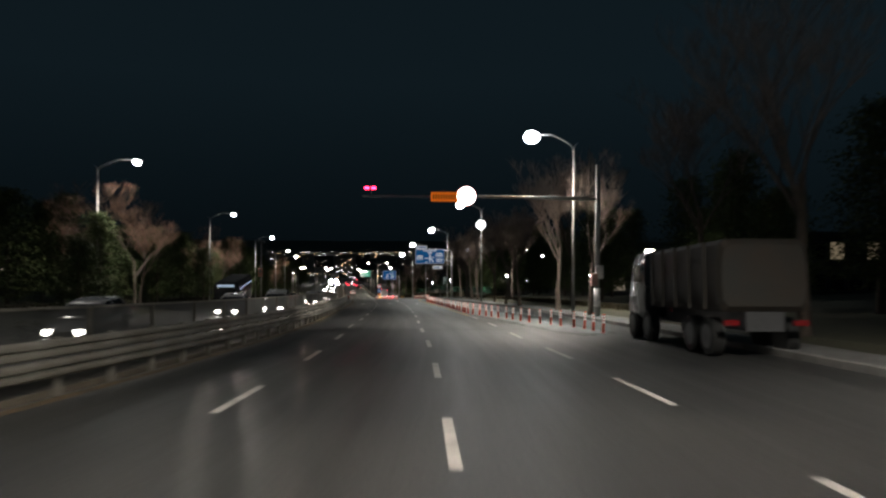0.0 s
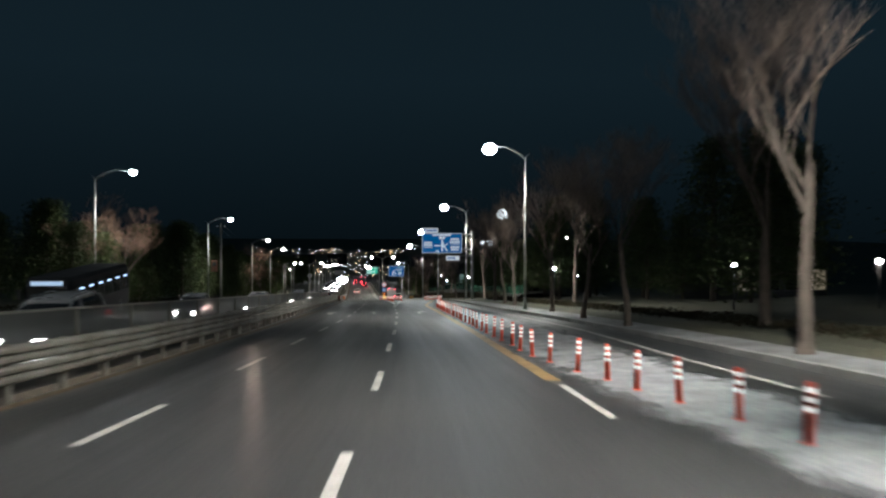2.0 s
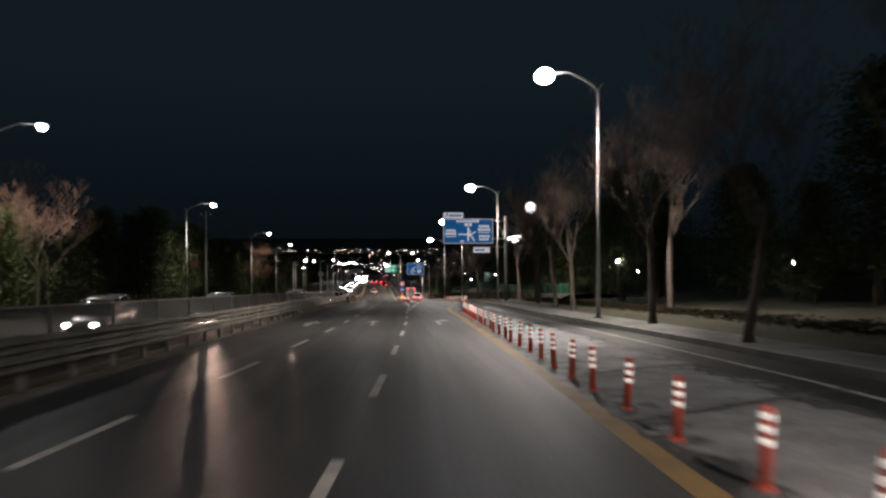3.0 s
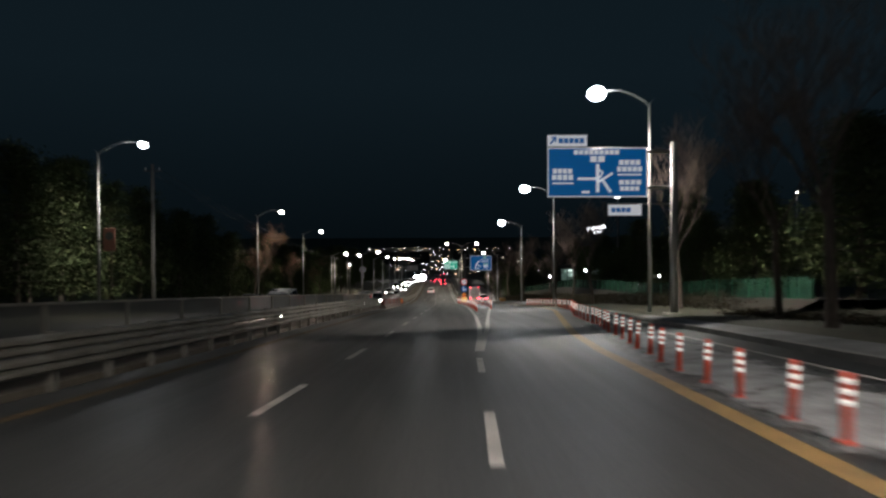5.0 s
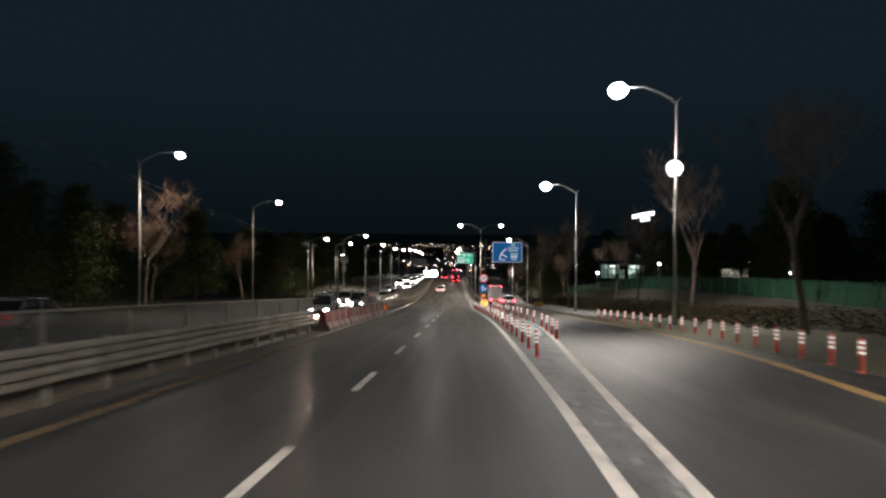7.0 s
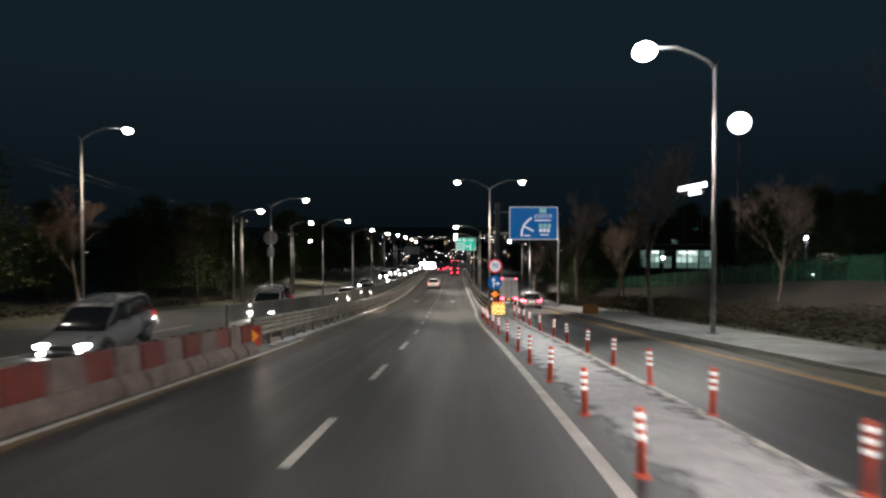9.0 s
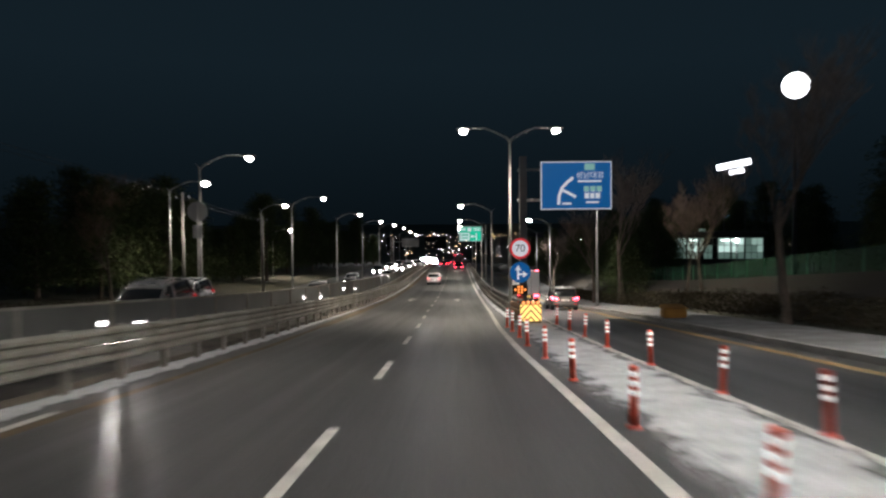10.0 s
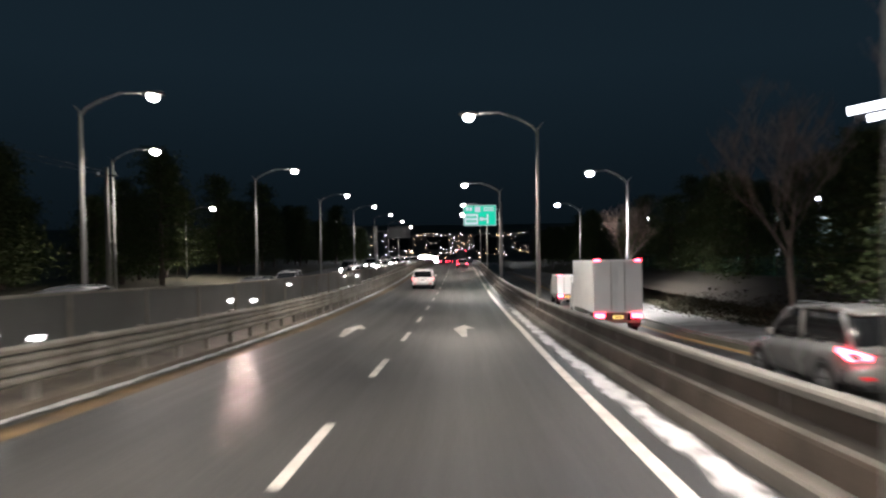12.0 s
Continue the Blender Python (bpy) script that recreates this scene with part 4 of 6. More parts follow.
kinds = [None, None]
for i, s in enumerate(np.arange(154.6, 180.6, 1.14)):
    m = stand(s, -6.5 + 0.03 * math.sin(i * 2.1), 0.0, rnd.uniform(-2, 2), True)
    k = i % 2
    if kinds[k]:
        kinds[k] = copy_thing(kinds[k], m)
    elif k == 0:
        kinds[k] = water_barrier(m, FADED_RED, "faded red plastic road barrier with a dusty foot")
    else:
        kinds[k] = water_barrier(m, DUSTY_PALE, "dirty pale grey plastic road barrier between red ones")
p = at(180.2, -6.35)
pa = thing("arrow_plate", pose(p.x, p.y, p.z, 0, 0, heading(180)), "orange arrow plate on the end of the plastic barriers", "road sign")
part("plate", box(bmesh.new(), -0.3, 0.3, -0.03, 0, 0.25, 0.85, 0.01), ORANGE_RED, pa)
bm = bmesh.new()
stroke(bm, [(-0.22, 0.55), (0.05, 0.55)], 0.16, -0.036)
bm.faces.new([bm.verts.new(v) for v in ((0.25, -0.037, 0.55), (0.0, -0.037, 0.78), (0.0, -0.037, 0.32))])
part("arrow", bm, ARROW_PAINT, pa)


RAIL_GREY = material("dull_painted_rail", (0.16, 0.15, 0.135), 0.65, 0.1, vary=0.25, size=1.4, fine=25, bump=0.1, second=(0.10, 0.092, 0.082))
OLD_CONCRETE = material("old_grey_concrete", (0.13, 0.118, 0.105), 0.8, vary=0.35, size=1.2, fine=22, bump=0.3, second=(0.08, 0.07, 0.062))
BROWN_CONCRETE = material("brown_concrete", (0.075, 0.055, 0.042), 0.8, vary=0.35, size=1.2, fine=20, bump=0.3, second=(0.036, 0.027, 0.021))


def right_barrier():
    """A low wall, dark brown on face and web, on a stepped grey foot, with a deep steel top rail on short posts."""
    wall = thing("concrete_barrier", pose(0, 0, 0), "dark brown and grey concrete barrier with a broad steel top rail beside the lane", "barrier", kind="structure")

    def shift(s):
        return -0.12 * min(max((s - 230) / 40, 0), 1)
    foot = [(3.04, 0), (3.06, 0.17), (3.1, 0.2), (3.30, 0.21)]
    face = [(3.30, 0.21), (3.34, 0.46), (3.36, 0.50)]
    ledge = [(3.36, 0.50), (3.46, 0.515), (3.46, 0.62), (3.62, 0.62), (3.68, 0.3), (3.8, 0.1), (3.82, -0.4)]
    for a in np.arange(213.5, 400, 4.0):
        for name, sec, mat in (("foot", foot, OLD_CONCRETE), ("face", face, BROWN_CONCRETE), ("ledge", ledge, OLD_CONCRETE)):
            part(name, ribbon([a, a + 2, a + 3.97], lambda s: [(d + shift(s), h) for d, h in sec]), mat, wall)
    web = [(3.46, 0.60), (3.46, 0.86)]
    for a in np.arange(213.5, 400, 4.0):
        part("web_panel", ribbon([a, a + 2, a + 3.97], lambda s: [(d + shift(s), h) for d, h in web]), BROWN_CONCRETE, wall)
    rail = [(3.40, 0.855), (3.37, 0.87), (3.37, 0.93), (3.40, 0.96), (3.56, 0.97), (3.59, 0.94), (3.59, 0.87), (3.56, 0.855), (3.40, 0.855)]
    part("rail", ribbon(steps(213.5, 398), lambda s: [(d + shift(s), h) for d, h in rail]), RAIL_GREY, wall)
    me = mesh_of("rail_post", box(bmesh.new(), -0.03, 0.05, -0.07, 0.07, 0.6, 0.86, 0.01), DARK_STEEL)
    for s in np.arange(214.5, 398, 2.0):
        p = at(s, 3.53 + shift(s))
        part("rail_post", me, None, wall, m=pose(p.x, p.y, p.z, 0, 0, heading(s)))


right_barrier()


# ---- vehicles ----
GLASS_DARK = material("dark_car_glass", (0.012, 0.013, 0.015), 0.08, vary=0.1, bump=0)
TAIL = glow("lit_tail_lamp", (1.0, 0.03, 0.06), 14.0)
TAIL_DIM = material("glowing_red_plastic", (0.45, 0.015, 0.02), 0.25, vary=0.1, bump=0, emit=(1.0, 0.03, 0.04), power=0.2)
TAIL_SOFT = glow("soft_tail_lamp", (1.0, 0.12, 0.12), 1.6)
HEAD = glow("lit_head_lamp", (1.0, 0.97, 0.9), 30.0)
# the plate lamp's light is put into the plate as emission
PLATE_LIT = material("glowing_number_plate", (0.75, 0.75, 0.72), 0.4, vary=0.05, bump=0, emit=(1.0, 0.92, 0.85), power=0.35)


def paint(name, colour, rough=0.28):
    m = material(name, colour, rough, 0.15, vary=0.08, size=1.2, fine=25, bump=0.01)
    m.node_tree.nodes["Principled BSDF"].inputs["Coat Weight"].default_value = 0.5
    return m


CAR_WHITE, CAR_SILVER, CAR_GREY, CAR_DARK = paint("white_car_paint", (0.78, 0.78, 0.77)), paint("silver_car_paint", (0.17, 0.168, 0.166)), paint("grey_car_paint", (0.18, 0.18, 0.19)), paint("dark_car_paint", (0.04, 0.042, 0.05))


def loft(stations):
    """A body from stations (y, half width, low, high): a rounded section at each."""
    bm = bmesh.new()
    rings = []
    for y, w, lo, hi in stations:
        h = hi - lo
        sec = [(w * 0.86, lo), (w * 0.97, lo + h * 0.10), (w, lo + h * 0.35), (w * 0.99, lo + h * 0.70), (w * 0.93, lo + h * 0.93), (w * 0.80, hi), (w * 0.4, hi + 0.015)]
        sec = sec + [(-x, z) for x, z in sec[::-1]]
        rings.append([bm.verts.new((x, y, z)) for x, z in sec])
    n = len(rings[0])
    for a, b in zip(rings, rings[1:]):
        for i in range(n):
            bm.faces.new((a[i], a[(i + 1) % n], b[(i + 1) % n], b[i]))
    bm.faces.new(rings[0]), bm.faces.new(rings[-1][::-1])
    bmesh.ops.recalc_face_normals(bm, faces=bm.faces[:])
    return bm


def wheel(parent, x, y, r=0.35, wide=0.23, rim=None):
    sg = 1 if x > 0 else -1
    w = part("wheel", tube(bmesh.new(), [(sg * -wide / 2, 0, 0), (sg * (wide / 2 - 0.03), 0, 0), (sg * wide / 2, 0, 0)], [r, r, r * 0.93], 24), RUBBER, parent, smooth=False, m=pose(x, y, r))
    part("rim", tube(bmesh.new(), [(sg * (wide / 2 - 0.01), 0, 0), (sg * (wide / 2 + 0.012), 0, 0)], [r * 0.66, r * 0.62], 20), rim or CHROME, w)
    me = mesh_of("spoke", box(bmesh.new(), sg * (wide / 2 + 0.008), sg * (wide / 2 + 0.02), -0.03, 0.03, 0.03, r * 0.6), DARK_STEEL)
    for i in range(5):
        part("spoke", me, None, w, m=pose(0, 0, 0, i * 72, 0, 0))


def car(m, coat, label, tall=1.68, suv=True, facing=False, lit=TAIL, group="", head=HEAD, big=1.0):
    """A car with its nose along +y; the origin is on the road under its middle."""
    ob = thing("suv" if suv else "car", m, label, "car", group)
    W = 0.93 if suv else 0.90
    belt = tall * 0.60
    part("body", loft([(-2.34, W * 0.84, 0.46, belt - 0.1), (-2.26, W * 0.95, 0.36, belt - 0.01), (-1.75, W, 0.26, belt + 0.02), (-0.6, W, 0.24, belt), (0.9, W, 0.24, belt - 0.03), (1.7, W * 0.97, 0.26, belt - 0.12), (2.2, W * 0.9, 0.34, belt - 0.26), (2.36, W * 0.72, 0.46, belt - 0.36)]), coat, ob, smooth=True)
    rear = -2.2 if suv else -1.75
    part("window_glass", loft([(rear, W * 0.86, belt - 0.04, belt + 0.0), (rear + 0.22, W * 0.82, belt - 0.04, tall - 0.16), (rear + 0.5, W * 0.80, belt - 0.04, tall - 0.05), (0.15, W * 0.80, belt - 0.04, tall - 0.05), (0.65, W * 0.82, belt - 0.05, tall - 0.20), (1.35, W * 0.88, belt - 0.06, belt - 0.02)]), GLASS_DARK, ob, smooth=True)
    part("roof", loft([(rear + 0.2, W * 0.70, tall - 0.16, tall - 0.10), (rear + 0.5, W * 0.78, tall - 0.10, tall - 0.01), (-0.6, W * 0.79, tall - 0.09, tall + 0.01), (0.2, W * 0.77, tall - 0.10, tall - 0.02), (0.42, W * 0.72, tall - 0.16, tall - 0.09)]), coat, ob, smooth=True)
    for sg in (-1, 1):
        for y0, z0, y1, z1 in ((rear + 0.03, belt, rear + 0.42, tall - 0.08), (-0.3, belt, -0.25, tall - 0.06), (1.25, belt - 0.03, 0.35, tall - 0.1)):
            part("pillar", tube(bmesh.new(), [(sg * W * 0.855, y0, z0 - 0.02), (sg * W * 0.79, y1, z1)], [0.05, 0.04], 6), coat, ob, smooth=True)
        if suv:
            part("roof_rail", tube(bmesh.new(), [(sg * W * 0.70, rear + 0.6, tall), (sg * W * 0.72, rear + 0.8, tall + 0.06), (sg * W * 0.72, 0.0, tall + 0.06), (sg * W * 0.70, 0.2, tall - 0.02)], 0.018, 6), CHROME, ob, smooth=True)
        part("mirror", box(bmesh.new(), sg * (W + 0.1) - 0.09, sg * (W + 0.1) + 0.09, 0.62, 0.74, belt + 0.0, belt + 0.15, 0.03), coat, ob)
        # reflector is no lamp; its weak emission imitates light sent back
        part("reflector", box(bmesh.new(), sg * W * 0.72 - 0.12, sg * W * 0.72 + 0.12, -2.455, -2.3, 0.47, 0.53, 0.01), TAIL_DIM, ob)
        part("head_lamp", box(bmesh.new(), sg * W * 0.66 - 0.17 * big, sg * W * 0.66 + 0.17 * big, 2.16, 2.36 + 0.03 * big, belt - 0.33 - 0.07 * big, belt - 0.33 + 0.07 * big, 0.04), head if facing else CHROME, ob)
        if suv:
            bm = bmesh.new()
            vs = [bm.verts.new((sg * x, y, z)) for x, y, z in ((W * 0.58, -2.335, belt - 0.14), (W * 0.62, -2.34, belt - 0.22), (W * 0.95, -2.25, belt - 0.24), (W * 1.0, -1.95, belt - 0.10), (W * 0.99, -1.95, belt - 0.02), (W * 0.88, -2.27, belt - 0.06))]
            f = bm.faces.new(vs if sg > 0 else vs[::-1])
            r = bmesh.ops.extrude_face_region(bm, geom=[f])
            bmesh.ops.translate(bm, verts=[v for v in r["geom"] if isinstance(v, bmesh.types.BMVert)], vec=(sg * 0.035, -0.045, 0))
            bmesh.ops.recalc_face_normals(bm, faces=bm.faces[:])
            part("tail_lamp", bm, lit, ob, "lit red tail lamp")
        else:
            part("tail_lamp", box(bmesh.new(), sg * W * 0.74 - 0.16, sg * W * 0.74 + 0.16, -2.37, -2.22, belt - 0.22, belt - 0.09, 0.03), lit, ob, "lit red tail lamp")
        part("wheel_arch", tube(bmesh.new(), [(sg * W * 0.9, -1.42, 0.36), (sg * (W + 0.004), -1.42, 0.36)], 0.42, 20), BLACK, ob)
        part("wheel_arch", tube(bmesh.new(), [(sg * W * 0.9, 1.45, 0.36), (sg * (W + 0.004), 1.45, 0.36)], 0.42, 20), BLACK, ob)
        for y in (-1.42, 1.45):
            wheel(ob, sg * (W - 0.09), y)
    part("bumper", loft([(-2.45, W * 0.78, 0.44, 0.64), (-2.42, W * 0.90, 0.38, 0.70), (-2.3, W * 0.98, 0.34, 0.72), (-1.95, W * 1.005, 0.32, 0.70)]), coat, ob, smooth=True)
    part("bumper_skirt", box(bmesh.new(), -W * 0.82, W * 0.82, -2.44, -2.1, 0.26, 0.42, 0.05), BLACK, ob)
    part("front_bumper", box(bmesh.new(), -W * 0.78, W * 0.78, 2.2, 2.42, 0.34, 0.5, 0.05), BLACK, ob)
    part("grille", box(bmesh.new(), -0.42, 0.42, 2.25, 2.385, belt - 0.44, belt - 0.3, 0.02), BLACK, ob)
    # added discs over the roof that widen the glare; the car has no lamps there
    if big > 1:
        for x, z in ((-0.6, 0.1), (-0.2, 0.3), (0.2, 0.3), (0.6, 0.1)):
            part("roof_lamp_or_glare", disc(bmesh.new(), 0.28, 0.2, 0.32, tall + z, x, 16), head, ob)
    if facing:
        part("fog_lamp", box(bmesh.new(), -0.68, -0.5, 2.3, 2.43, 0.42, 0.5, 0.02), head, ob), part("fog_lamp", box(bmesh.new(), 0.5, 0.68, 2.3, 2.43, 0.42, 0.5, 0.02), head, ob)
    pl = part("number_plate", box(bmesh.new(), -0.26, 0.26, -2.40, -2.36, belt - 0.30, belt - 0.18, 0.005), PLATE_LIT, ob)
    bar(pl, BLACK_INK, -0.2, 0.2, belt - 0.27, belt - 0.21, -2.402)
    part("wiper", box(bmesh.new(), -0.3, 0.25, rear - 0.03, rear + 0.0, belt + 0.02, belt + 0.04), BLACK, ob)
    part("tailgate_trim", box(bmesh.new(), -0.5, 0.5, -2.36, -2.28, belt - 0.15, belt - 0.12, 0.005), CHROME, ob)
    return ob


WARM_BEAM, COOL_BEAM = (1.0, 0.68, 0.56), (1.0, 0.93, 0.86)


def beam_light(s, d, power, tone):
    """The dipped beams of an oncoming car."""
    p, q = at(s - 2.6, d, 0.62 + 0.4 * bank(s, d), True), at(s - 22, d + 6.0, 0.1, True)
    data = bpy.data.lights.new("head_lamp_beam", "SPOT")
    data.energy, data.color, data.spot_size, data.spot_blend, data.shadow_soft_size = power, tone, radians(75), 0.9, 0.08
    new("head_lamp_beam", data).matrix_basis = look(p, q)


car(stand(228.8, 7.8, 0, 0, True), CAR_SILVER, "silver SUV with lit tail lamps waiting in the exit lane", 1.72)
car(stand(278, -3.3, 0, 0, True), CAR_WHITE, "white SUV with lit tail lamps in the passing lane", 1.70, True, False, TAIL_SOFT)
on1 = car(stand(53, -14.2, 0, 180, True), CAR_GREY, "grey oncoming car with lit head lamps", 1.46, False, True, TAIL_DIM, "oncoming cars")
on2 = car(stand(180.8, -11.5, 0, 180, True), CAR_GREY, "grey oncoming SUV with lit head lamps", 1.66, True, True, TAIL_DIM, "oncoming cars")
for s, d, src in ((132, -11.4, on2), (84, -14.2, on1), (95, -11.4, on1), (56, -11.4, on2), (28, -14.4, on1), (201.5, -11.2, on2), (213, -14.4, on2), (234, -11.4, on1), (253, -11.4, on1), (273, -14.4, on1), (290, -11.4, on1),
                  (305, -14.4, on2), (318, -11.4, on1), (328, -14.4, on1), (338, -11.4, on1), (350, -14.4, on2), (362, -11.4, on1), (374, -14.4, on1), (386, -11.4, on2), (398, -14.4, on1), (408, -11.4, on1)):
    copy_thing(src, stand(s, d, 0, 180, True))
for s, d, power, tone in ((53, -14.2, 1900, COOL_BEAM), (95, -11.4, 1600, WARM_BEAM), (132, -11.4, 1100, WARM_BEAM), (180.8, -11.5, 1200, WARM_BEAM), (201.5, -11.2, 500, COOL_BEAM), (213, -14.4, 800, COOL_BEAM), (253, -11.4, 1300, WARM_BEAM)):
    beam_light(s, d, power, tone)
# oversized, very strong lamps on a row of cars stand in for glare
BRIGHT = glow("glare_head_lamp", (0.97, 0.98, 1.0), 400.0)
GLARE_SIZE = 3.4
glare = car(stand(424, -10.35, 0, 180, True), CAR_WHITE, "far oncoming car with head lamps enlarged into a glare", 1.7, True, True, TAIL_DIM, "oncoming cars", BRIGHT, GLARE_SIZE)
for s, d in ((438, -10.4), (452, -10.4), (466, -10.5), (483, -10.5), (456, -13.4), (510, -10.6)):
    copy_thing(glare, stand(s, d, 0, 180, True))
queue = car(stand(330, 0.3, 0, 0, True), CAR_DARK, "dark car with lit tail lamps ahead in the lane", 1.48, False, False, TAIL, "cars ahead")
for s, d in ((362, 0.2), (378, -3.9), (412, 0.2), (425, -3.8), (446, 0.3), (480, 0.2), (505, -3.8), (525, 0.2)):
    copy_thing(queue, stand(s, d, 0, 0, True))


def city_bus():
    ob = thing("bus", stand(75, -18.2, 0.03, 180, True), "dark city bus with a row of bluish lit windows", "bus")
    part("body", loft([(-4.3, 1.15, 0.45, 2.9), (-4.15, 1.23, 0.35, 3.0), (4.0, 1.23, 0.35, 3.0), (4.3, 1.12, 0.45, 2.85)]), material("dull_dark_bus_paint", (0.02, 0.021, 0.024), 0.75, vary=0.2, size=1.5, bump=0.02, spec=0.15), ob, smooth=False)
    part("windscreen", box(bmesh.new(), -1.05, 1.05, 4.22, 4.36, 1.35, 2.55, 0.05), GLASS_DARK, ob)
    part("destination_panel", box(bmesh.new(), -0.8, 0.8, 4.2, 4.34, 2.6, 2.82, 0.02), glow("bus_panel_light", (0.5, 0.7, 1.0), 0.3), ob)
    blue = glow("bus_ceiling_light", (0.45, 0.62, 1.0), 1.2)
    for sg in (-1, 1):
        for i in range(6):
            part("window", box(bmesh.new(), min(sg * 1.2, sg * 1.245), max(sg * 1.2, sg * 1.245), -3.9 + i * 1.3, -2.75 + i * 1.3, 1.5, 2.5, 0.02), GLASS_DARK, ob)
            part("ceiling_light", box(bmesh.new(), sg * 1.25 - 0.006, sg * 1.25 + 0.006, -3.7 + i * 1.3, -3.15 + i * 1.3, 2.28, 2.36), blue, ob)
        part("head_lamp", box(bmesh.new(), sg * 0.85 - 0.15, sg * 0.85 + 0.15, 4.25, 4.36, 0.7, 0.88, 0.03), CHROME, ob)
        part("mirror", box(bmesh.new(), sg * 1.4 - 0.1, sg * 1.4 + 0.1, 4.2, 4.35, 1.9, 2.4, 0.03), BLACK, ob)
        for y in (-2.6, 2.7):
            wheel(ob, sg * 1.08, y, 0.48, 0.28)


city_bus()
car(stand(150, -18.0, 0.02, 0, True), CAR_SILVER, "silver car parked on the outer lane", 1.5, False, False, TAIL_DIM, "")


def box_truck(m, long=5.6, wide=2.2, high=3.3, label="white box truck with lit red tail and marker lamps", coat=WHITE):
    ob = thing("box_truck", m, label, "truck")
    w = wide / 2
    part("cargo_box", box(bmesh.new(), -w, w, 0, long, 0.95, high, 0.03), coat, ob)
    for sg in (-1, 1):
        part("rear_door", box(bmesh.new(), min(sg * 0.015, sg * (w - 0.06)), max(sg * 0.015, sg * (w - 0.06)), -0.025, 0.0, 1.02, high - 0.07, 0.008), coat, ob)
        part("door_bar", tube(bmesh.new(), [(sg * 0.3, -0.04, 1.05), (sg * 0.3, -0.04, high - 0.1)], 0.018, 6), STEEL, ob)
        part("marker_lamp", box(bmesh.new(), sg * (w - 0.2) - 0.12, sg * (w - 0.2) + 0.12, -0.05, 0.02, high - 0.06, high + 0.03, 0.01), TAIL, ob)
        part("tail_lamp", box(bmesh.new(), sg * (w - 0.28) - 0.22, sg * (w - 0.28) + 0.22, -0.06, 0.04, 0.72, 0.9, 0.02), TAIL, ob)
        part("mudguard", box(bmesh.new(), sg * (w - 0.25) - 0.2, sg * (w - 0.25) + 0.2, 0.35, 0.38, 0.3, 0.85), BLACK, ob)
        for y in (1.1, long + 0.9):
            wheel(ob, sg * (w - 0.2), y, 0.42, 0.3, DARK_STEEL)
    part("under_bar", box(bmesh.new(), -w + 0.1, w - 0.1, 0.02, 0.12, 0.48, 0.6, 0.02), STEEL, ob)
    part("chassis", box(bmesh.new(), -0.45, 0.45, 0.1, long + 1.2, 0.6, 0.95), DARK_STEEL, ob)
    part("cab", loft([(long + 0.1, w * 0.92, 0.5, 2.2), (long + 0.4, w * 0.95, 0.5, 2.3), (long + 1.2, w * 0.95, 0.5, 2.2), (long + 1.75, w * 0.92, 0.5, 1.3)]), CAR_WHITE, ob, smooth=True)
    pl = part("number_plate", box(bmesh.new(), -0.22, 0.22, -0.03, 0.0, 0.68, 0.82), SIGN_YELLOW, ob)
    bar(pl, BLACK_INK, -0.17, 0.17, 0.72, 0.78, -0.032)
    return ob


box_truck(stand(245.5, 7.0, 0, 0, True))
box_truck(stand(392, 0.2, 0, 0, True), 6.0, 2.4, 3.4, "dull box truck with lit red lamps ahead in the lane", CAR_GREY)
box_truck(stand(273, 8.9, 0, 0, True), 3.4, 1.75, 2.5, "small white box truck with lit tail lamps")


def dump_truck():
    ob = thing("dump_truck", stand(16.5, 8.15, 0, 0, True), "dark heavy dump truck standing beside the lanes", "truck")
    rust = material("dark_dump_body", (0.024, 0.024, 0.021), 0.7, vary=0.35, size=1.0, bump=0.2, second=(0.042, 0.030, 0.022))
    unlit = material("unlit_red_lamp", (0.22, 0.012, 0.015), 0.25, vary=0.1, bump=0)
    part("dump_body", loft([(0, 1.1, 1.35, 2.95), (0.15, 1.2, 1.2, 3.1), (5.9, 1.2, 1.2, 3.1), (6.1, 1.15, 1.3, 3.2)]), rust, ob)
    for sg in (-1, 1):
        for y in (0.9, 2.1, 3.3, 4.5, 5.6):
            part("rib", box(bmesh.new(), min(sg * 1.19, sg * 1.27), max(sg * 1.19, sg * 1.27), y - 0.06, y + 0.06, 1.25, 3.05, 0.01), rust, ob)
        for y in (1.0, 2.3, 6.6, 8.4):
            wheel(ob, sg * 1.0, y, 0.52, 0.32, DARK_STEEL)
        part("tail_lamp", box(bmesh.new(), sg * 0.9 - 0.2, sg * 0.9 + 0.2, -0.1, 0.02, 0.85, 1.0, 0.02), unlit, ob)
        part("side_lamp", box(bmesh.new(), min(sg * 1.22, sg * 1.26), max(sg * 1.22, sg * 1.26), 3.6, 3.75, 1.1, 1.2), unlit, ob)
    part("chassis", box(bmesh.new(), -0.5, 0.5, 0, 9.2, 0.7, 1.2), DARK_STEEL, ob)
    part("cab", loft([(6.5, 1.15, 0.9, 3.0), (6.8, 1.2, 0.8, 3.15), (8.3, 1.2, 0.7, 3.1), (8.9, 1.15, 0.6, 1.9)]), CAR_DARK, ob, smooth=True)
    part("cab_window", box(bmesh.new(), -1.215, 1.215, 7.1, 8.2, 2.0, 2.7, 0.05), GLASS_DARK, ob)
    for x in (-0.9, 0.9):
        part("roof_lamp_or_glare", box(bmesh.new(), x - 0.12, x + 0.12, 6.9, 7.1, 3.12, 3.2, 0.02), HEAD, ob)


dump_truck()


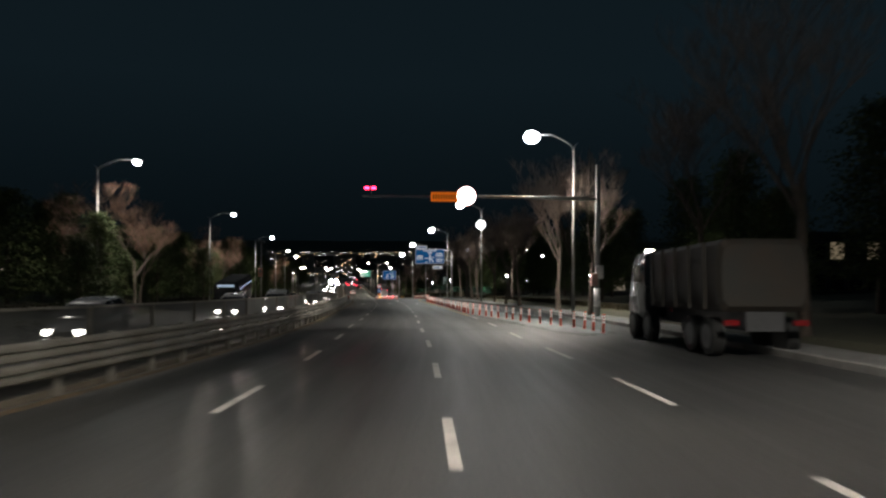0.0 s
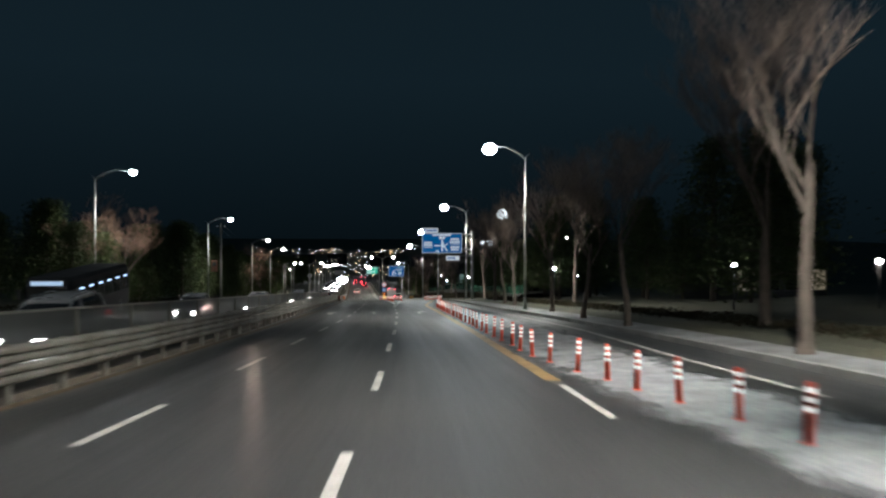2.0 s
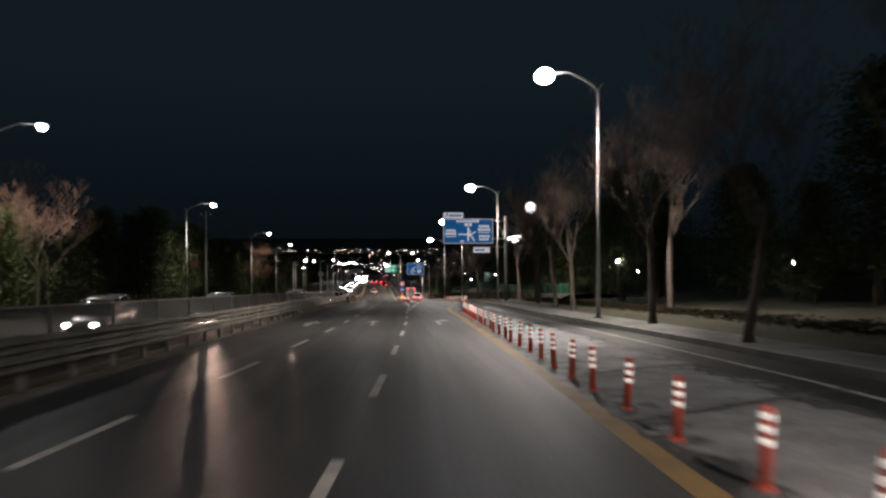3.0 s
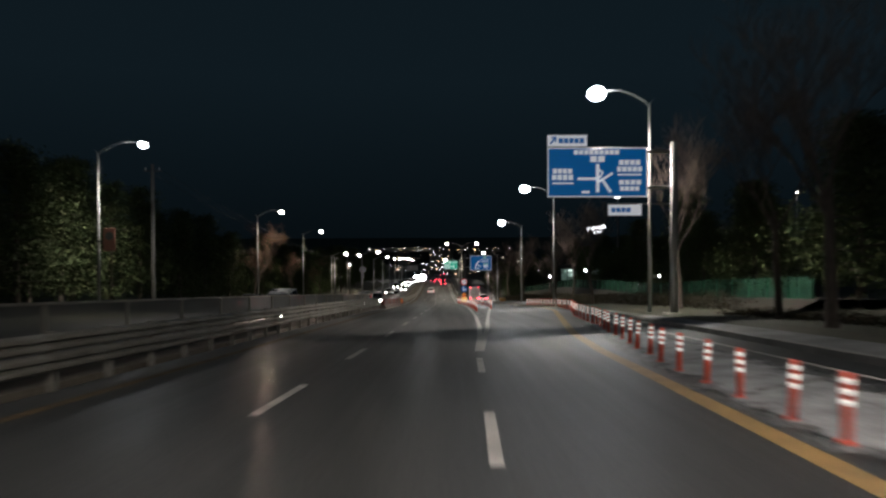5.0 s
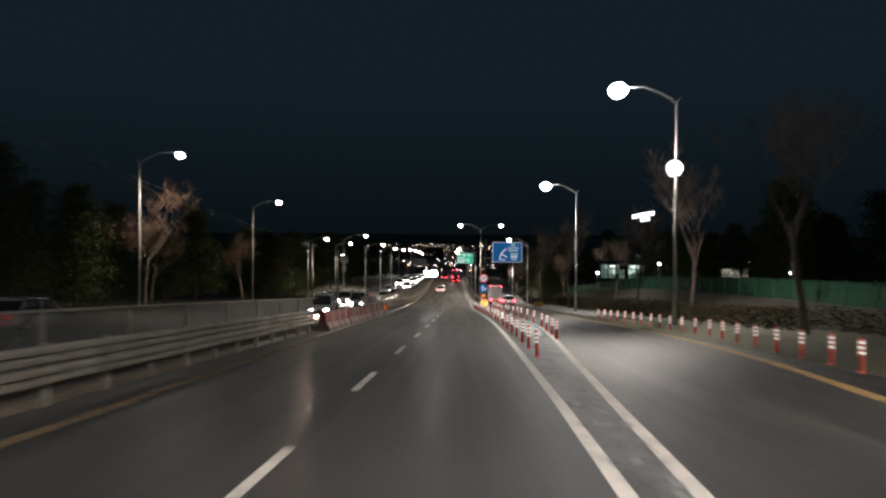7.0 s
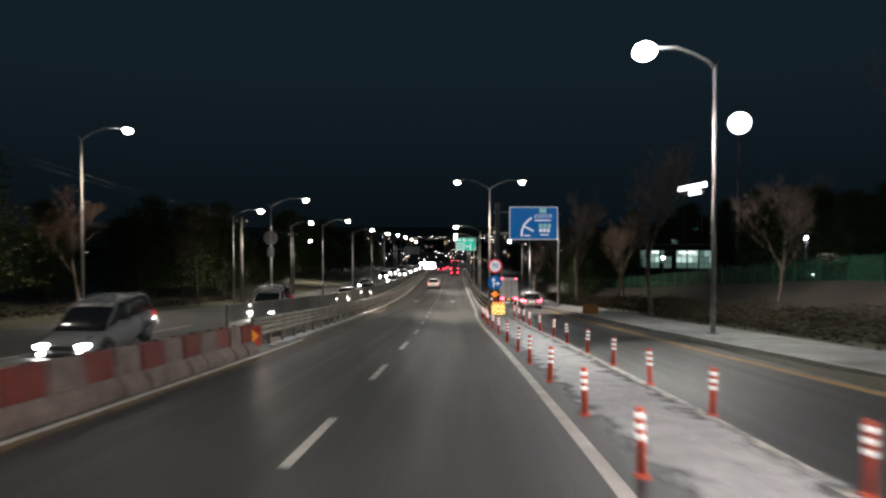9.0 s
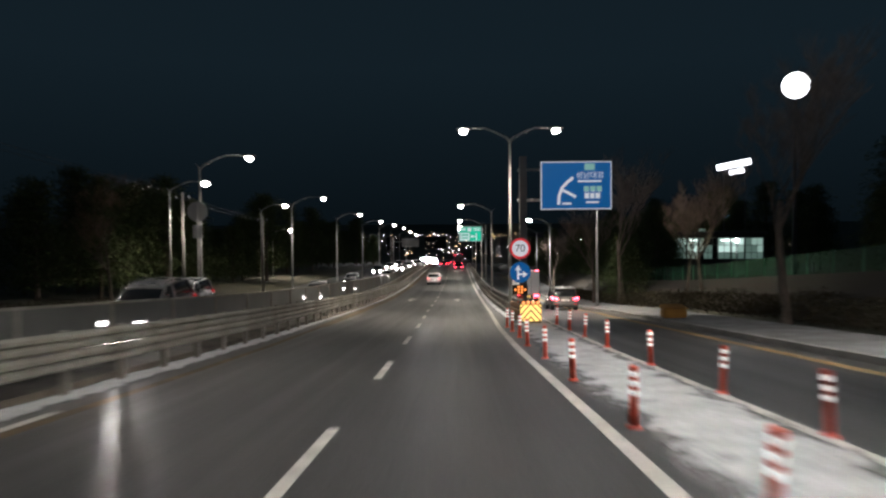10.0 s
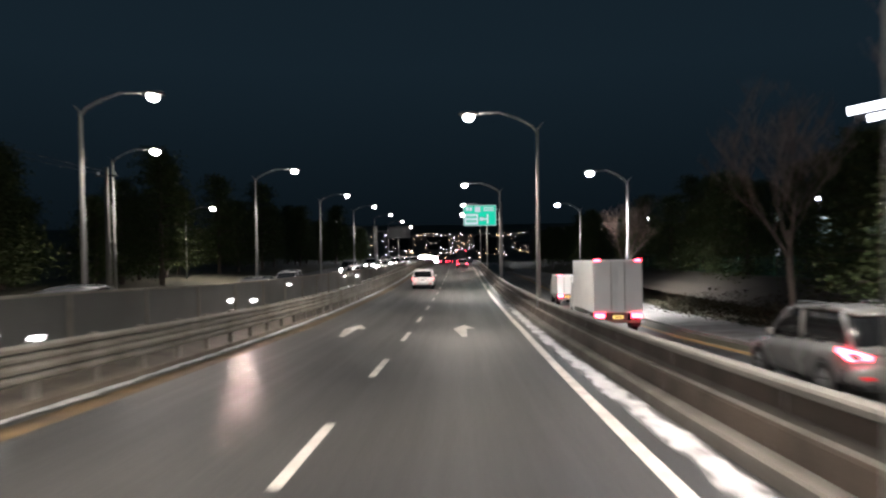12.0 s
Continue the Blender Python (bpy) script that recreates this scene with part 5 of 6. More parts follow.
# ---- trees ----
def grow(bm, fine, p, way, length, r, level, rnd, most, spread=0.55):
    """A branch with its side branches; thick wood goes into bm, thin twigs into fine."""
    n = 4 if level < 2 else 3
    pts, radii = [Vector(p)], [r]
    w = Vector(way)
    for i in range(n):
        w = (w + Vector((rnd.uniform(-1, 1), rnd.uniform(-1, 1), rnd.uniform(-0.25, 0.75))) * 0.13).normalized()
        pts.append(pts[-1] + w * length / n)
        radii.append(r * (1 - 0.45 * (i + 1) / n))
    tube(bm if level < 3 else fine, pts, radii, 8 if level == 0 else 5 if level < 3 else 3, False)
    if level >= most:
        return
    kids = 4 if level == 0 else rnd.choice((3, 4)) if level < 3 else 3
    for k in range(kids):
        u = rnd.uniform(0.55, 1.0) if level == 0 else rnd.uniform(0.35, 1.0)
        i = min(int(u * n), n - 1)
        base = pts[i].lerp(pts[i + 1], u * n - i)
        side = Vector((rnd.uniform(-1, 1), rnd.uniform(-1, 1), 0)).normalized()
        kw = (w * (1 - spread) + side * spread + Vector((0, 0, 0.28))).normalized()
        grow(bm, fine, base, kw, length * rnd.uniform(0.58, 0.78), max(radii[i + 1] * 0.62, 0.007), level + 1, rnd, most, spread)


def bare_tree(m, seed, high, label, spread=0.5, trunk=0.17, most=6, twig=None):
    rnd = random.Random(seed)
    ob = thing("tree", m, label, "tree", "bare trees")
    a, b = bmesh.new(), bmesh.new()
    tube(a, [(0, 0, -0.2), (0, 0, 0.02), (0, 0, 0.3)], [trunk * 1.7, trunk * 1.35, trunk], 8, False)
    grow(a, b, (0, 0, 0.28), (rnd.uniform(-0.06, 0.06), rnd.uniform(-0.06, 0.06), 1), high * 0.42, trunk, 0, rnd, most, spread)
    part("trunk", a, BARK, ob, smooth=True)
    part("crown", b, twig or TWIG, ob)
    return ob


def leaf_tree(m, seed, high, label, mat=None, wide=0.32, leaves=9000, name="tree"):
    """An evergreen with a tapered trunk, limbs and clumps of small leaves with gaps."""
    rnd = random.Random(seed)
    ob = thing(name, m, label, "tree", "evergreen trees")
    a, b = bmesh.new(), bmesh.new()
    tube(a, [(0, 0, -0.2), (0.05, 0, high * 0.3), (0, 0.08, high * 0.65), (0, 0, high * 0.97)], [high * 0.022, high * 0.017, high * 0.011, 0.02], 7, False)
    clumps = []
    for i in range(30):
        z = high * (0.18 + 0.8 * (i / 29) ** 0.9)
        reach = high * wide * (1.06 - 0.85 * (z / high)) * rnd.uniform(0.55, 1.1)
        ang = i * 2.4 + rnd.uniform(-0.5, 0.5)
        tip = Vector((math.cos(ang) * reach, math.sin(ang) * reach, z - 0.05 * reach))
        tube(a, [(0, 0, z - 0.1), tip * 0.5 + Vector((0, 0, z * 0.5 + 0.1)), tip], [0.06, 0.04, 0.012], 4, False)
        for u in (0.45, 0.75, 1.0):
            clumps.append((Vector((tip.x * u, tip.y * u, z + (tip.z - z) * u)), 0.35 + reach * 0.22))
    for i in range(leaves):
        c, r = rnd.choice(clumps)
        p = c + Vector((rnd.gauss(0, r), rnd.gauss(0, r), rnd.gauss(0, r * 0.45)))
        q = Euler((rnd.uniform(-0.9, 0.9), rnd.uniform(-0.9, 0.9), rnd.uniform(0, 6.3))).to_quaternion()
        s = rnd.uniform(0.07, 0.15)
        b.faces.new([b.verts.new(p + q @ Vector(v) * s) for v in ((-0.45, -1, 0), (0.45, -0.6, 0.1), (0.3, 1, 0), (-0.3, 0.7, -0.1))])
    part("trunk", a, BARK, ob, smooth=True)
    part("crown", b, mat or NEEDLES, ob)
    return ob


BARE = "bare winter street tree with pale branching twigs in the pavement"
t1 = bare_tree(stand(49, 9.7), 21, 10.5, BARE, 0.42, 0.19)
t2 = bare_tree(stand(97, 10.7), 22, 9.5, BARE, 0.5, 0.16)
t3 = bare_tree(stand(68, 9.4), 23, 8.5, BARE, 0.46, 0.14)
rnd = random.Random(8)
for s, d, src, k in ((40.4, 9.6, t3, 1.1), (61, 9.3, t2, 0.9), (77, 10.0, t1, 0.85), (92, 10.6, t3, 1.1), (106, 11.4, t1, 1.0), (112, 12.6, t2, 1.0), (148, 12.8, t2, 1.0), (178.5, 14.2, t3, 1.0), (191, 15.2, t2, 0.75),
                     (219, 15, t3, 1.0), (224, 15.5, t2, 0.8), (235, 13.6, t1, 1.15), (241, 12.6, t1, 0.85), (267, 12.4, t2, 0.85), (20, 11, t1, 1.1), (31, 12.5, t2, 1.2), (57, 13, t1, 1.1), (84, 13.5, t3, 1.3), (128, 14, t1, 1.05), (165, 14, t3, 1.2), (204, 13, t3, 1.25)):
    copy_thing(src, stand(s, d, 0, rnd.uniform(0, 360)) @ Matrix.Scale(k, 4)).scale = (k, k, k)
LEFT_BARE = "bare reddish winter tree lit by the street lamp above it"
t4 = bare_tree(stand(60, -23.6), 24, 9.5, LEFT_BARE, 0.58, 0.16, twig=RED_TWIG)
t5 = bare_tree(stand(97, -23.4), 25, 9.0, LEFT_BARE, 0.55, 0.15, twig=RED_TWIG)
for s, d, src, k in ((64.5, -24.6, t5, 1.1), (56.2, -26.2, t4, 0.95), (101, -24.6, t4, 1.0), (92.5, -25.6, t5, 0.9), (175.5, -24.5, t4, 1.0), (181, -26.2, t5, 0.95), (207, -26, t5, 1.0), (226, -24.5, t4, 0.9), (26, -26, t4, 1.1)):
    copy_thing(src, stand(s, d, 0, rnd.uniform(0, 360))).scale = (k, k, k)
e1 = leaf_tree(stand(134, -27.2), 31, 11, "dark evergreen tree beside the outer lane")
e2 = leaf_tree(stand(92, -27.5), 32, 9, "dark evergreen tree beside the outer lane", wide=0.38)
for s, d, k in ((49, -23.8, 0.62), (54.5, -24.4, 0.7), (59, -26.2, 0.75), (66.5, -23.6, 0.6), (70, -25, 0.72), (88, -24, 0.62), (94.5, -24.2, 0.6), (99.5, -25.8, 0.72), (105, -24.4, 0.66), (112, -25.2, 0.8), (126, -25.4, 0.95), (129.5, -26.8, 1.1), (138, -25.6, 0.9), (144, -26, 0.95), (152, -25.6, 0.8), (160, -26, 0.9), (168, -25.8, 0.8)):
    copy_thing((e1, e2)[int(s) % 2], stand(s, d, 0, rnd.uniform(0, 360))).scale = (k, k, k)
for i in range(44):
    s, d, k = 14 + i * 6.3, -29.5 - 9 * rnd.random(), rnd.uniform(0.8, 1.15)
    o = copy_thing((e1, e2)[i % 2], stand(s, d, 0, rnd.uniform(0, 360)))
    o.scale = (k, k, k)
for i in range(26):
    s, d, k = 16 + i * 5.2, 17 + 9 * rnd.random(), rnd.uniform(0.75, 1.15)
    o = copy_thing((e2, e1)[i % 2], stand(s, d, 0, rnd.uniform(0, 360)))
    o.scale = (k, k, k)
    tagged(o, "dark evergreen tree behind the pavement")
for i in range(34):
    s, d, k = 232 + i * 6.0, -27.5 - 9 * rnd.random(), rnd.uniform(0.85, 1.25)
    copy_thing((e1, e2)[i % 2], stand(s, d, 0, rnd.uniform(0, 360))).scale = (k, k, k)
for i in range(16):
    s, d, k = 206 + i * 2.4 + (52 if i > 6 else 0), 23 + 9 * rnd.random(), rnd.uniform(0.6, 0.95)
    o = copy_thing((e2, e1)[i % 2], stand(s, d, 1.0, rnd.uniform(0, 360)))
    o.scale = (k, k, k)
    tagged(o, "dark evergreen tree behind the green fence")
for i in range(34):
    s, d, k = 150 + i * 6.6, (23 if i < 8 else 50) + 12 * rnd.random(), rnd.uniform(0.7, 1.0) if i < 8 else rnd.uniform(1.1, 1.5)
    o = copy_thing((e1, e2)[i % 2], stand(s, d, 0.6, rnd.uniform(0, 360)))
    o.scale = (k, k, k)
    tagged(o, "dark evergreen tree behind the green fence")
for i in range(30):
    s, d, k = 236 + i * 5.5, 13.5 + 8 * rnd.random() + i * 0.1, rnd.uniform(0.55, 0.85)
    o = copy_thing((e2, e1)[i % 2], stand(s, d, -0.1, rnd.uniform(0, 360)))
    o.scale = (k, k, k)
    tagged(o, "dark evergreen tree behind the pavement")


# ---- right side: fence, shrubs, buildings, lamps ----
FENCE_GREEN = material("green_mesh_fence", (0.020, 0.105, 0.055), 0.6, vary=0.3, size=1.5, fine=15, bump=0.05)


def mesh_weave(m, cover):
    """Lets light through the holes of a fine mesh too small to build."""
    n, l = m.node_tree.nodes, m.node_tree.links
    mix, clear = n.new("ShaderNodeMixShader"), n.new("ShaderNodeBsdfTransparent")
    mix.inputs["Fac"].default_value = cover
    l.new(clear.outputs[0], mix.inputs[1]), l.new(n["Principled BSDF"].outputs[0], mix.inputs[2])
    l.new(mix.outputs[0], n["Material Output"].inputs["Surface"])


FENCE_MESH = material("green_woven_mesh", (0.020, 0.105, 0.055), 0.6, vary=0.35, size=1.2, fine=15, bump=0.05)
mesh_weave(FENCE_MESH, 0.7)


def green_fence():
    fence = thing("green_fence", pose(0, 0, 0), "long green mesh fence on a low dark bank", "fence", kind="structure")
    foot = [(118, 0.75), (140, 0.8), (150, 0.9), (165, 1.55), (190, 2.2), (215, 1.9), (247, 1.3), (300, 1.3)]
    post = mesh_of("post", box(bmesh.new(), -0.04, 0.04, -0.04, 0.04, -0.3, 1.05, 0.01), FENCE_GREEN)
    for s in np.arange(120, 290, 2.5):
        p = at(s, 18, lerp(foot, s))
        part("post", post, None, fence, m=pose(p.x, p.y, p.z, 0, 0, heading(s)))
        bm = ribbon(steps(s + 0.05, s + 2.45, 0.12), lambda q: [(18 + 0.06 * math.sin((q - s) * 13.1), lerp(foot, q) + bank(q, 18) + z) for z in (-0.12, 1.0)])
        part("panel", bm, FENCE_MESH, fence)
    bm = ribbon(steps(118, 292, 4), lambda s: [(14.5, 0.2), (15.8, lerp(foot, s) * 0.6 + 0.1), (17.3, lerp(foot, s) + bank(s, 18) - 0.1), (21, lerp(foot, s) + bank(s, 18) - 0.1), (30, 0.4)])
    tagged(part("bank", bm, SOIL), "dark earth bank under the fence", "bank", kind="structure")


def shrubs(a, b, d, high, seed, label):
    """A low ragged row of shrubs, of many small leaves and stems."""
    rnd = random.Random(seed)
    bm = bmesh.new()
    for i in range(int((b - a) * 230)):
        s = rnd.uniform(a, b)
        top = high * (0.65 + 0.5 * noise.noise((s * 0.5, seed, 2)))
        p = at(s, d + rnd.gauss(0, 0.45), 0) + Vector((0, 0, rnd.uniform(0.02, max(top, 0.2))))
        q = Euler((rnd.uniform(-1.4, 1.4), rnd.uniform(-1.4, 1.4), rnd.uniform(0, 6.3))).to_quaternion()
        z = rnd.uniform(0.03, 0.075)
        bm.faces.new([bm.verts.new(p + q @ Vector(v) * z) for v in ((-0.5, -1, 0), (0.5, -0.6, 0.1), (0.3, 1, 0), (-0.4, 0.7, -0.1))])
    tagged(part("shrubs", bm, HEDGE), label, "shrubs", kind="stuff")


green_fence()
shrubs(150, 262, 13.6, 1.5, 44, "dark leafless shrubs on the bank")
shrubs(122, 262, 15.2, 1.5, 41, "dark leafless shrubs on the bank")
shrubs(30, 118, 13.2, 0.6, 42, "low dark shrubs behind the pavement")
shrubs(20, 240, -25.5, 1.3, 43, "low dark shrubs beyond the oncoming lanes")

WIN_WARM, WIN_COOL, WIN_GREEN = glow("lit_window_warm", (1.0, 0.78, 0.5), 0.09), glow("lit_window_cool", (0.85, 0.95, 1.0), 0.22), glow("lit_window_greenish", (0.62, 1.0, 0.85), 0.16)
WIN_BRIGHT = glow("lit_window_pale", (1.0, 0.96, 0.78), 0.28)
FACADE = material("night_facade", (0.035, 0.035, 0.037), 0.8, vary=0.2, size=4, fine=6, bump=0.1)


def building(m, wide, deep, storeys, lit, seed, label, mats, cols=6, floor=3.0):
    """A block with storeys, a parapet and framed windows, some of them lit."""
    rnd = random.Random(seed)
    ob = thing("building", m, label, "building")
    h = storeys * floor
    part("wall", box(bmesh.new(), -wide / 2, wide / 2, 0, deep, -1, h), FACADE, ob)
    part("roof", box(bmesh.new(), -wide / 2 - 0.15, wide / 2 + 0.15, -0.15, deep + 0.15, h, h + 0.5), FACADE, ob)
    for i in range(storeys):
        for k in range(cols):
            x0 = -wide / 2 + wide * (k + 0.14) / cols
            x1 = -wide / 2 + wide * (k + 0.86) / cols
            z0 = i * floor + 0.9
            on = rnd.random() < lit
            w = part("window", box(bmesh.new(), x0 - 0.05, x1 + 0.05, -0.05, 0.0, z0 - 0.06, z0 + 1.66), DARK_STEEL, ob)
            part("pane", box(bmesh.new(), x0, x1, -0.07, -0.051, z0, z0 + 1.6), rnd.choice(mats) if on else GLASS_DARK, w)
    return ob




def glazed_hall():
    """A low hall with one tall glazed storey, lit inside, over a plain ground floor."""
    p = at(284, 39.5, 0, True)
    ob = thing("sports_hall", pose(p.x, p.y, p.z, 0, 0, heading(284) - 18), "low hall with a tall lit greenish glass storey behind the fence", "building")
    part("wall", box(bmesh.new(), -6.6, 6.6, 0.1, 10, -1.5, 7.0), FACADE, ob)
    part("roof", box(bmesh.new(), -6.9, 6.9, -0.5, 10.3, 7.0, 7.4, 0.05), FACADE, ob)
    bright, mild, soft = glow("bright_hall_window", (0.72, 1.0, 0.90), 0.36), glow("mild_hall_window", (0.66, 1.0, 0.86), 0.17), glow("soft_hall_window", (0.55, 0.95, 0.78), 0.06)
    lots = random.Random(19)
    for x0, x1, mats in ((-6.2, -4.6, (soft, mild)), (-4.4, -2.9, (bright, mild)), (-2.7, -0.2, (GLASS_DARK, soft)), (0.0, 1.7, (bright, bright, mild)), (1.9, 3.6, (bright, mild)), (3.8, 6.2, (soft, mild, soft))):
        w = part("window", box(bmesh.new(), x0 - 0.08, x1 + 0.08, 0.0, 0.1, 3.2, 6.5), DARK_STEEL, ob)
        n = max(2, round((x1 - x0) / 0.7))
        for i in range(n):
            for z0, z1 in ((3.3, 4.2), (4.28, 5.3), (5.38, 6.4)):
                u, v = x0 + (x1 - x0) * i / n + 0.03, x0 + (x1 - x0) * (i + 1) / n - 0.03
                part("pane", box(bmesh.new(), u, v, -0.03, -0.001, z0, z1), soft if z0 < 4 and GLASS_DARK not in mats else lots.choice(mats), w)
    tube_light = glow("hall_tube_light", (0.85, 1.0, 0.95), 2.0)
    for x in (-3.6, 1.0, 2.4):
        part("ceiling_light", box(bmesh.new(), x - 0.6, x + 0.6, -0.06, -0.031, 6.0, 6.16), tube_light, ob)


glazed_hall()
building(stand(257, 53, 0.0, -20), 6.5, 8, 2, 0.5, 10, "small building with pale lit windows behind the fence", [WIN_BRIGHT], 1)
building(stand(86, 31, 0.2, 10), 9, 8, 1, 0.25, 4, "small park building with warm lit windows", [WIN_WARM], 4)
building(stand(62, 42, 0.2, 5), 10, 8, 2, 0.25, 5, "dark building with a few warm lit windows", [WIN_WARM], 5)
building(stand(340, 61, 0.0, -18), 11, 9, 3, 0.3, 8, "three-storey block with a few lit windows beyond the exit", [WIN_GREEN, WIN_COOL], 5)
p = at(339, 60.6, 0, True)
cs = thing("blue_roof_sign", pose(p.x, p.y, p.z + 9.9, 0, 0, heading(339) - 18), "small cyan lit sign on a dark roof edge", "sign")
part("panel", box(bmesh.new(), -1.1, 1.1, -0.1, 0.1, 1.2, 2.2, 0.03), glow("lit_cyan_sign", (0.10, 0.62, 1.0), 0.9), cs)
part("frame", box(bmesh.new(), -1.2, 1.2, 0.1, 0.2, 0.0, 2.3), DARK_STEEL, cs)
p = at(292, 45.0, 0, True)
rs = thing("roof_sign", pose(p.x, p.y, p.z + 17.6, 0, -10, heading(290) - 20), "slanted white lit sign of two bars on tall thin posts", "sign")
part("long_bar", box(bmesh.new(), -2.6, 2.6, -0.1, 0.1, 0.3, 1.2, 0.05), glow("lit_white_sign", (0.92, 0.94, 1.0), 3.0), rs)
part("short_bar", box(bmesh.new(), -0.9, 1.4, -0.1, 0.1, -0.85, -0.05, 0.05), glow("lit_white_sign_low", (0.92, 0.94, 1.0), 2.0), rs)
part("bracket", box(bmesh.new(), -2.0, 2.0, 0.1, 0.3, -0.6, 0.3), DARK_STEEL, rs)
for x in (-1.6, 1.6):
    part("post", tube(bmesh.new(), [(x, 0.3, 0.2), (x - 17.5 * math.sin(radians(10)), 0.3, 0.2 - 17.9 * math.cos(radians(10)))], 0.07, 8), DARK_STEEL, rs, smooth=True)
p = at(276, 47.2, 0, True)
ft = thing("mast_floodlight", pose(p.x, p.y, p.z, 0, 0, heading(276) - 20), "round white floodlight on a tall thin mast", "floodlight")
part("mast", tube(bmesh.new(), [(0, 0.6, -1), (0, 0.6, 27)], [0.35, 0.2], 10), DARK_STEEL, ft, smooth=True)
part("housing", disc(bmesh.new(), 1.86, -0.1, 0.5, 27.4), DARK_STEEL, ft)
part("lens", disc(bmesh.new(), 1.78, -0.2, -0.11, 27.4), glow("lit_floodlight", (0.93, 0.96, 1.0), 5.0), ft)


def park_lamp(s, d, high, power=2.0, mat=None):
    p = at(s, d)
    ob = thing("park_lamp", pose(p.x, p.y, p.z), "thin dark lamp post with a small lit globe", "lamp", "park lamps")
    part("post", tube(bmesh.new(), [(0, 0, 0), (0, 0, high)], [0.06, 0.04], 8), DARK_STEEL, ob, smooth=True)
    bm = bmesh.new()
    bmesh.ops.create_uvsphere(bm, u_segments=12, v_segments=8, radius=0.12, matrix=Matrix.Translation((0, 0, high + 0.1)))
    part("globe", bm, mat or LAMP_GLASS, ob, smooth=True)
    part("cap", tube(bmesh.new(), [(0, 0, high + 0.21), (0, 0, high + 0.27)], [0.1, 0.05], 10), DARK_STEEL, ob)


for s, d, h in ((66, 24, 2.6), (70, 18.5, 2.5), (82, 30, 2.6), (96, 27, 2.8), (103, 17, 3.2), (118, 24, 2.8), (130, 30, 7.5), (150, 32, 10), (46, 26, 2.8), (206, 24, 5), (232, 22, 4.5), (245, 44, 2.6), (262, 24, 6), (188, 31, 3.5), (290, 20, 6.0)):
    park_lamp(s, d, h, mat=WARM_LAMP if int(s) % 3 == 0 else LAMP_GLASS)


def grit_bin():
    ob = thing("grit_bin", stand(208.7, 10.0, 0, 0), "yellow grit bin with a sloping lid on the pavement", "bin")
    yellow = material("yellow_plastic", (0.36, 0.17, 0.025), 0.6, vary=0.3, size=0.5, bump=0.05)
    part("body", loft([(-0.3, 0.48, 0.02, 0.38), (-0.27, 0.52, 0.0, 0.42), (0.27, 0.52, 0.0, 0.42), (0.3, 0.48, 0.02, 0.38)]), yellow, ob)
    part("lid", loft([(-0.36, 0.5, 0.42, 0.46), (-0.33, 0.55, 0.42, 0.5), (0.33, 0.55, 0.42, 0.58), (0.36, 0.5, 0.42, 0.54)]), yellow, ob)
    part("handle", tube(bmesh.new(), [(-0.15, -0.36, 0.44), (-0.15, -0.4, 0.46), (0.15, -0.4, 0.46), (0.15, -0.36, 0.44)], 0.012, 6), BLACK, ob)
    for x in (-0.42, 0.42):
        part("foot", box(bmesh.new(), x - 0.06, x + 0.06, -0.25, 0.25, -0.02, 0.02), BLACK, ob)


grit_bin()


# ---- left side: poles and small signs ----
def utility_pole(s, d, high, label="pale concrete utility pole beyond the oncoming lanes", signs=()):
    p = at(s, d)
    ob = thing("utility_pole", pose(p.x, p.y, p.z, 0, 0, heading(s)), label, "pole", "utility poles")
    part("shaft", tube(bmesh.new(), [(0, 0, -0.1), (0, 0, high)], [0.19, 0.12], 12), CONCRETE, ob, smooth=True)
    part("cross_arm", box(bmesh.new(), -0.7, 0.7, -0.05, 0.05, high - 0.6, high - 0.5), DARK_STEEL, ob)
    for x in (-0.55, 0.55):
        part("insulator", tube(bmesh.new(), [(x, 0, high - 0.5), (x, 0, high - 0.3)], 0.05, 8), WHITE, ob)
    return ob


utility_pole(140.5, -23.4, 11.8)
utility_pole(236, -23.3, 9.5)
utility_pole(260, -23.1, 9.0)
for (s0, d0, h0), (s1, d1, h1) in (((236, -23.3, 9.1), (260, -23.1, 8.6)), ((140.5, -23.4, 11.4), (236, -23.3, 9.1))):
    for k in (-0.55, 0.55):
        bm = bmesh.new()
        a, b = at(s0, d0 + k, h0), at(s1, d1 + k, h1)
        tube(bm, [a.lerp(b, u / 12) - Vector((0, 0, 0.045 * (s1 - s0) * u / 12 * (1 - u / 12))) for u in range(13)], 0.016, 5)
        tagged(part("overhead_cable", bm, BLACK), "thin dark cable hanging between two utility poles", "cable", "overhead cables")
p = at(131.5, -23.0)
ns = thing("no_parking_sign", pose(p.x, p.y, p.z, 0, 0, heading(131)), "reddish sign plate with a dark ring on the lamp post", "road sign")
part("plate", box(bmesh.new(), 0.1, 0.9, -0.2, -0.16, 4.4, 5.9, 0.02), material("faded_red_plate", (0.62, 0.28, 0.22), 0.5, vary=0.15, bump=0), ns)
part("ring", disc(bmesh.new(), 0.27, -0.215, -0.202, 5.4, 0.5, 24), SIGN_BACK, ns)
part("clamp", box(bmesh.new(), -0.4, 0.3, -0.16, -0.1, 5.0, 5.1), DARK_STEEL, ns)
p = at(218, -15.4, 0, True)
ds = thing("round_sign_back", pose(p.x, p.y, p.z, 0, 0, heading(218)), "grey back of a round sign on a thin post", "road sign")
part("post", tube(bmesh.new(), [(0, 0, 0), (0, 0, 6.6)], 0.06, 10), POLE_GREY, ds, smooth=True)
part("disc_plate", disc(bmesh.new(), 0.6, -0.05, 0.0, 6.2, 0, 28), SIGN_BACK, ds)
